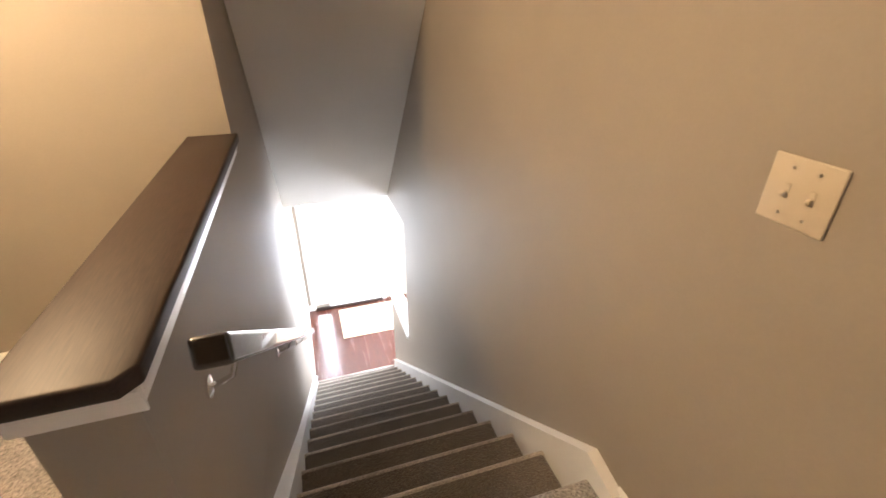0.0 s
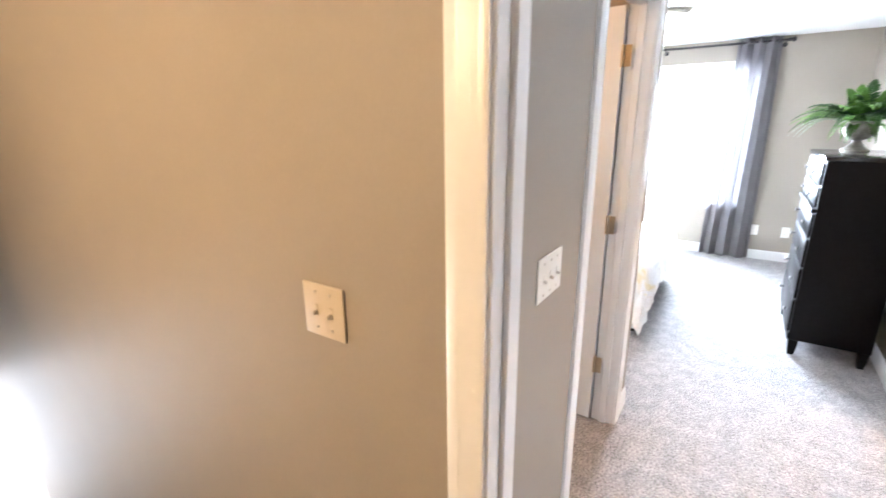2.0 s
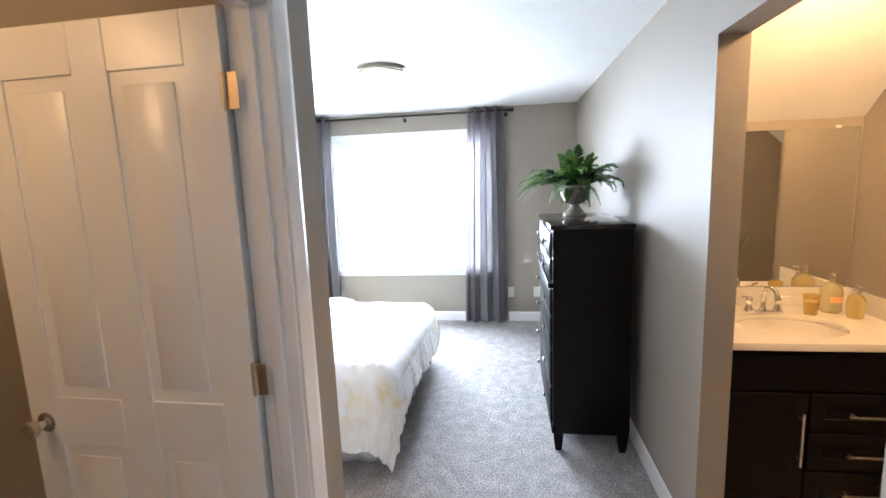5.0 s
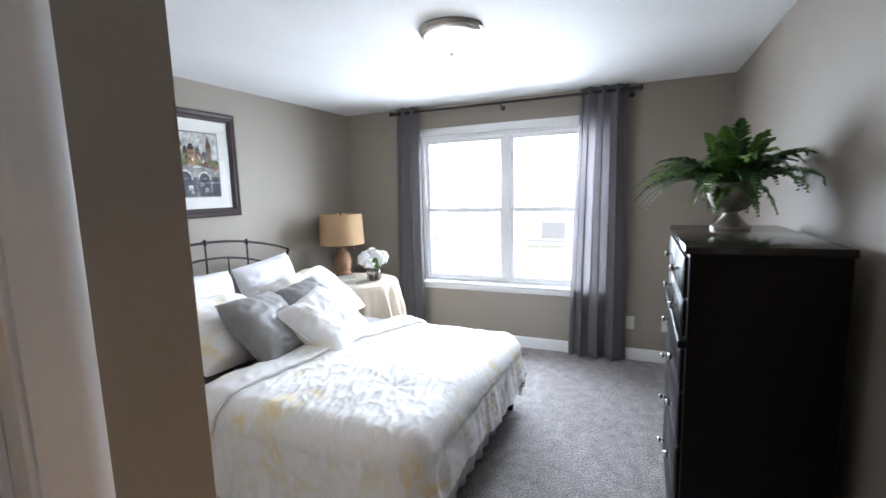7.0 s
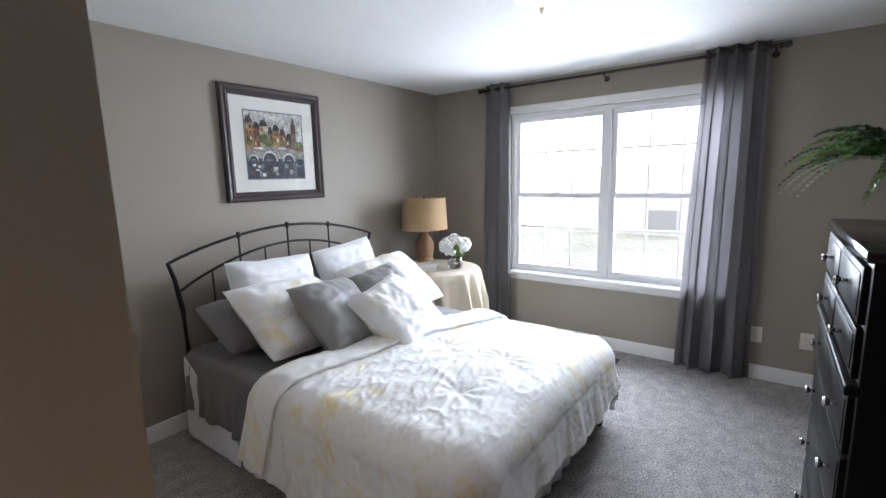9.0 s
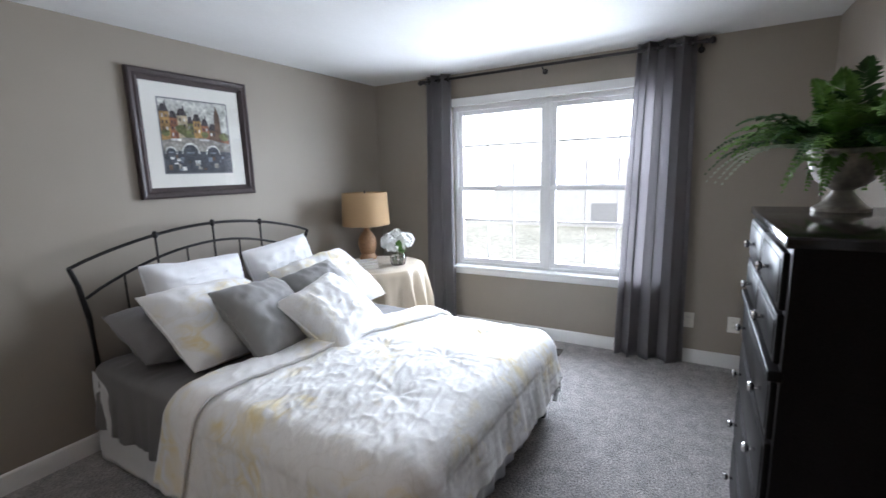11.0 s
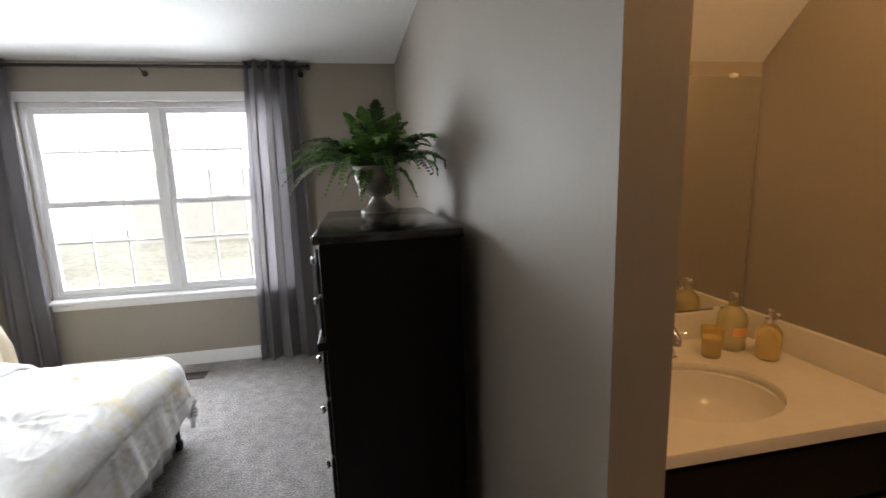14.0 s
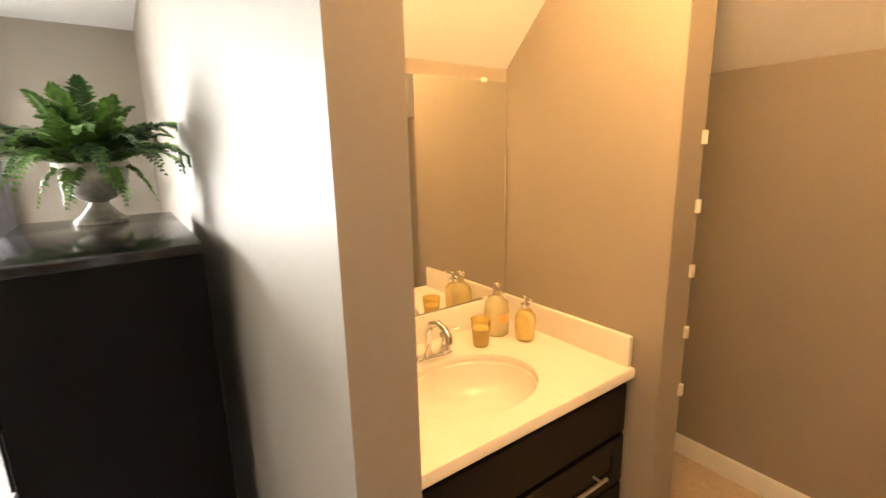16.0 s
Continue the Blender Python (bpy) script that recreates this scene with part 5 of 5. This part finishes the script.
for i, c in enumerate(((cx0, cy0), (cx0, cy1), (cx1, cy0), (cx1, cy1))):
    k = min(range(N), key=lambda j: (outer[j][0] - c[0]) ** 2 + (outer[j][1] - c[1]) ** 2)
    outer[k] = c
prof = [(1.04, 0), (1.006, 0), (1.0, -.002), (.998, -.017), (1.0, -.019), (1.018, -.021), (1.018, -.027), (.985, -.031), (.95, -.07), (.85, -.11), (.6, -.135), (.35, -.142), (.13, -.146), (.02, -.146)]
rings = [[bm.verts.new((x, y, VT - .032)) for x, y in outer], [bm.verts.new((x, y, VT - .004)) for x, y in outer], [bm.verts.new((x + (SX - x) * .008, y + (SY - y) * .008, VT)) for x, y in outer]]
for f, z in prof:
    rings.append([bm.verts.new((SX + RA * f * math.cos(a), SY + RB_ * f * math.sin(a), VT + z)) for a in angs])
for p, q in zip(rings, rings[1:]):
    for k in range(N):
        bm.faces.new((p[k], p[(k + 1) % N], q[(k + 1) % N], q[k]))
bm.faces.new(rings[-1])
part("slab_and_bowl", bm, MARBLE, top)
part("backsplash", box(B(), VX1 - .02, VY0 + .001, VT, VX1 - .001, VY1 - .001, VT + .10, .003), MARBLE, top)
part("side_splash", box(B(), VX0 - .01, VY0 + .001, VT, VX1 - .021, VY0 + .02, VT + .10, .003), MARBLE, top)
part("drain", lathe(B(), [(.002, .004), (.012, .005), (.021, .003), (.023, 0)], (SX, SY, VT - .145), 24), CHROME, top, "chrome sink drain")

mirror = thing("wall_mirror", (4.0, -1.36, 1.38), "large frameless mirror above the vanity", "mirror")
part("glass", box(B(), 4.003, VY0 + .012, VT + .105, 4.009, VY1 - .012, 1.79, .001, 1), MIRROR, mirror)
for y in (-1.70, -1.02):
    for z in (1.792, VT + .103):
        part("clip", box(B(), 3.998, y - .012, z - .008, 4.010, y + .012, z + .006, .003, 2), PLASTIC, mirror)

fau = thing("chrome_faucet", (3.875, -1.36, VT), "chrome two-handle faucet with arched spout", "faucet")
FX, FY = 3.875, -1.345
part("base_plate", box(B(), FX - .025, FY - .085, VT, FX + .025, FY + .085, VT + .014, .01, 3), CHROME, fau)
sp = [(FX, FY, VT + .01), (FX, FY, VT + .06), (FX - .006, FY, VT + .10), (FX - .025, FY, VT + .128), (FX - .06, FY, VT + .142), (FX - .095, FY, VT + .135), (FX - .115, FY, VT + .115), (FX - .118, FY, VT + .095)]
part("spout", tube(B(), sp, [.017, .014, .012, .011, .011, .011, .012, .013], 16), CHROME, fau)
for dy in (-.065, .065):
    part("handle_base", lathe(B(), [(.005, 0), (.021, 0), (.020, .012), (.014, .02), (.013, .045), (.018, .052), (.017, .062), (.01, .07), (.001, .072)], (FX, FY + dy, VT + .012), 20), CHROME, fau)
    part("lever", tube(B(), [(FX, FY + dy, VT + .074), (FX - .01, FY + dy * 1.25, VT + .083), (FX - .02, FY + dy * 1.7, VT + .086)], [.006, .0055, .007], 10), CHROME, fau)
part("lift_rod", lathe(B(), [(.003, 0), (.003, .06), (.006, .064), (.006, .072), (.001, .076)], (FX + .018, FY, VT + .012), 12), CHROME, fau)

tumbler = thing("candle_glass", (3.85, -1.55, VT), "amber glass tumbler holding a pale candle", "candle holder")
part("cup", lathe(B(), [(.002, 0), (.026, 0), (.028, .004), (.036, .098), (.034, .098), (.0255, .008), (.002, .007)], (3.85, -1.55, VT), 32), AMBER, tumbler)
part("candle", lathe(B(), [(.002, .009), (.024, .009), (.0305, .066), (.002, .068)], (3.85, -1.55, VT), 28), WAX, tumbler)
jug = thing("soap_bottle", (3.90, -1.665, VT), "large yellow glass bottle with orange label", "bottle")
part("glass_body", lathe(B(), [(.002, 0), (.04, 0), (.045, .006), (.046, .10), (.042, .122), (.025, .142), (.015, .150), (.014, .168), (.002, .168)], (3.895, -1.665, VT), 32), SOAPGLASS, jug)
part("stopper", lathe(B(), [(.010, .166), (.016, .172), (.018, .184), (.012, .194), (.001, .196)], (3.895, -1.665, VT), 20), GLASS, jug)
bm = lathe(B(), [(.0466, .055), (.0466, .085)], (3.895, -1.665, VT), 48)
bmesh.ops.delete(bm, geom=[f for f in bm.faces if len(f.verts) > 4 or f.calc_center_median().x > 3.895 - .035], context="FACES")
part("label_band", bm, LABELRED, jug, "small orange paper label")
pump = thing("pump_bottle", (3.79, -1.70, VT), "amber glass soap bottle with chrome pump", "bottle")
part("glass_body", lathe(B(), [(.002, 0), (.029, 0), (.033, .006), (.037, .07), (.035, .095), (.022, .112), (.015, .118), (.014, .124), (.002, .124)], (3.79, -1.705, VT), 30), AMBER, pump)
part("collar", lathe(B(), [(.004, .122), (.017, .122), (.017, .134), (.008, .138), (.006, .158), (.009, .16), (.009, .168), (.002, .17)], (3.79, -1.705, VT), 20), CHROME, pump)
part("nozzle", tube(B(), [(3.79, -1.705, VT + .164), (3.765, -1.695, VT + .167), (3.75, -1.69, VT + .160)], .004, 8), CHROME, pump)

pot = thing("grass_plant", (3.90, -1.16, VT), "potted green grass plant on the vanity corner", "plant")
part("pot", lathe(B(), [(.01, 0), (.034, 0), (.038, .01), (.042, .075), (.046, .078), (.046, .086), (.040, .086), (.036, .07), (.01, .07)], (3.90, -1.16, VT), 26), TERRACOTTA, pot)
rnd = random.Random(3)
for k in range(60):
    a = rnd.uniform(0, 6.283)
    ln = rnd.uniform(.26, .46)
    d = Vector((math.cos(a) * .16, math.sin(a) * .16, 1)).normalized()
    p = Vector((3.90 + .02 * math.cos(a), -1.16 + .02 * math.sin(a), VT + .06))
    bm = B()
    side = Vector((-math.sin(a), math.cos(a), 0))
    prev = None
    bend = rnd.uniform(.02, .12)
    for j in range(6):
        f = j / 5
        c = p + d * ln * f + Vector((math.cos(a), math.sin(a), -.3)) * bend * f * f
        c.x, c.y = min(c.x, 3.995), min(c.y, -.94)
        w = .0035 * (1 - f) + .0004
        row = (bm.verts.new(c - side * w), bm.verts.new(c + side * w))
        if prev:
            bm.faces.new((prev[0], prev[1], row[1], row[0]))
        prev = row
    part("grass_blade", bm, LEAF if k % 3 else LEAFDARK, pot)

for k in range(5):
    z = .80 + k * .192
    clip = box(B(), 3.339, -1.944, z - .019, 3.350, -1.928, z + .019, .002, 2)
    single("wall_clip", clip, PLASTIC, "small white plastic clip on the wall end", "wall clip", "clips down the wall end")

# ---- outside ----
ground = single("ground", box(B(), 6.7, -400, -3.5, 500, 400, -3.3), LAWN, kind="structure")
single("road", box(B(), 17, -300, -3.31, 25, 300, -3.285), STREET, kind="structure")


# emission on plain backdrop sheets stands in for overexposed daylight outdoors
GLOW = bpy.data.materials.new("daylight_glow_backdrop")
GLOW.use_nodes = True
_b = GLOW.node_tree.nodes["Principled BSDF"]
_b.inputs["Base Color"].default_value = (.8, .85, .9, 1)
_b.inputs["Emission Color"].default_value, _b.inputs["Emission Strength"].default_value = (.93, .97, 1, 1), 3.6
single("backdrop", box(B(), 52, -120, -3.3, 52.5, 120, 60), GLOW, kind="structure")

hs = thing("far_house", (40, 6, -3.3), "pale sided house far across the lawn in sunlight", "house")
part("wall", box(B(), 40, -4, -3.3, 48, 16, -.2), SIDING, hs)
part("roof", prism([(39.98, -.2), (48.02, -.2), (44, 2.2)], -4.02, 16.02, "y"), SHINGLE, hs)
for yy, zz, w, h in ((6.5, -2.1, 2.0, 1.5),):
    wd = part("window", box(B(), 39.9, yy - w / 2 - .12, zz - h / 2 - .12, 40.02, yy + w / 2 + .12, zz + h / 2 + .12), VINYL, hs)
    # dark pane given a light grey, its overexposure put into the colour
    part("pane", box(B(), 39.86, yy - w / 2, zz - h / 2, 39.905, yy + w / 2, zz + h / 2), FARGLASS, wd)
# added glowing sheet, so that the sidelight looks out on white daylight
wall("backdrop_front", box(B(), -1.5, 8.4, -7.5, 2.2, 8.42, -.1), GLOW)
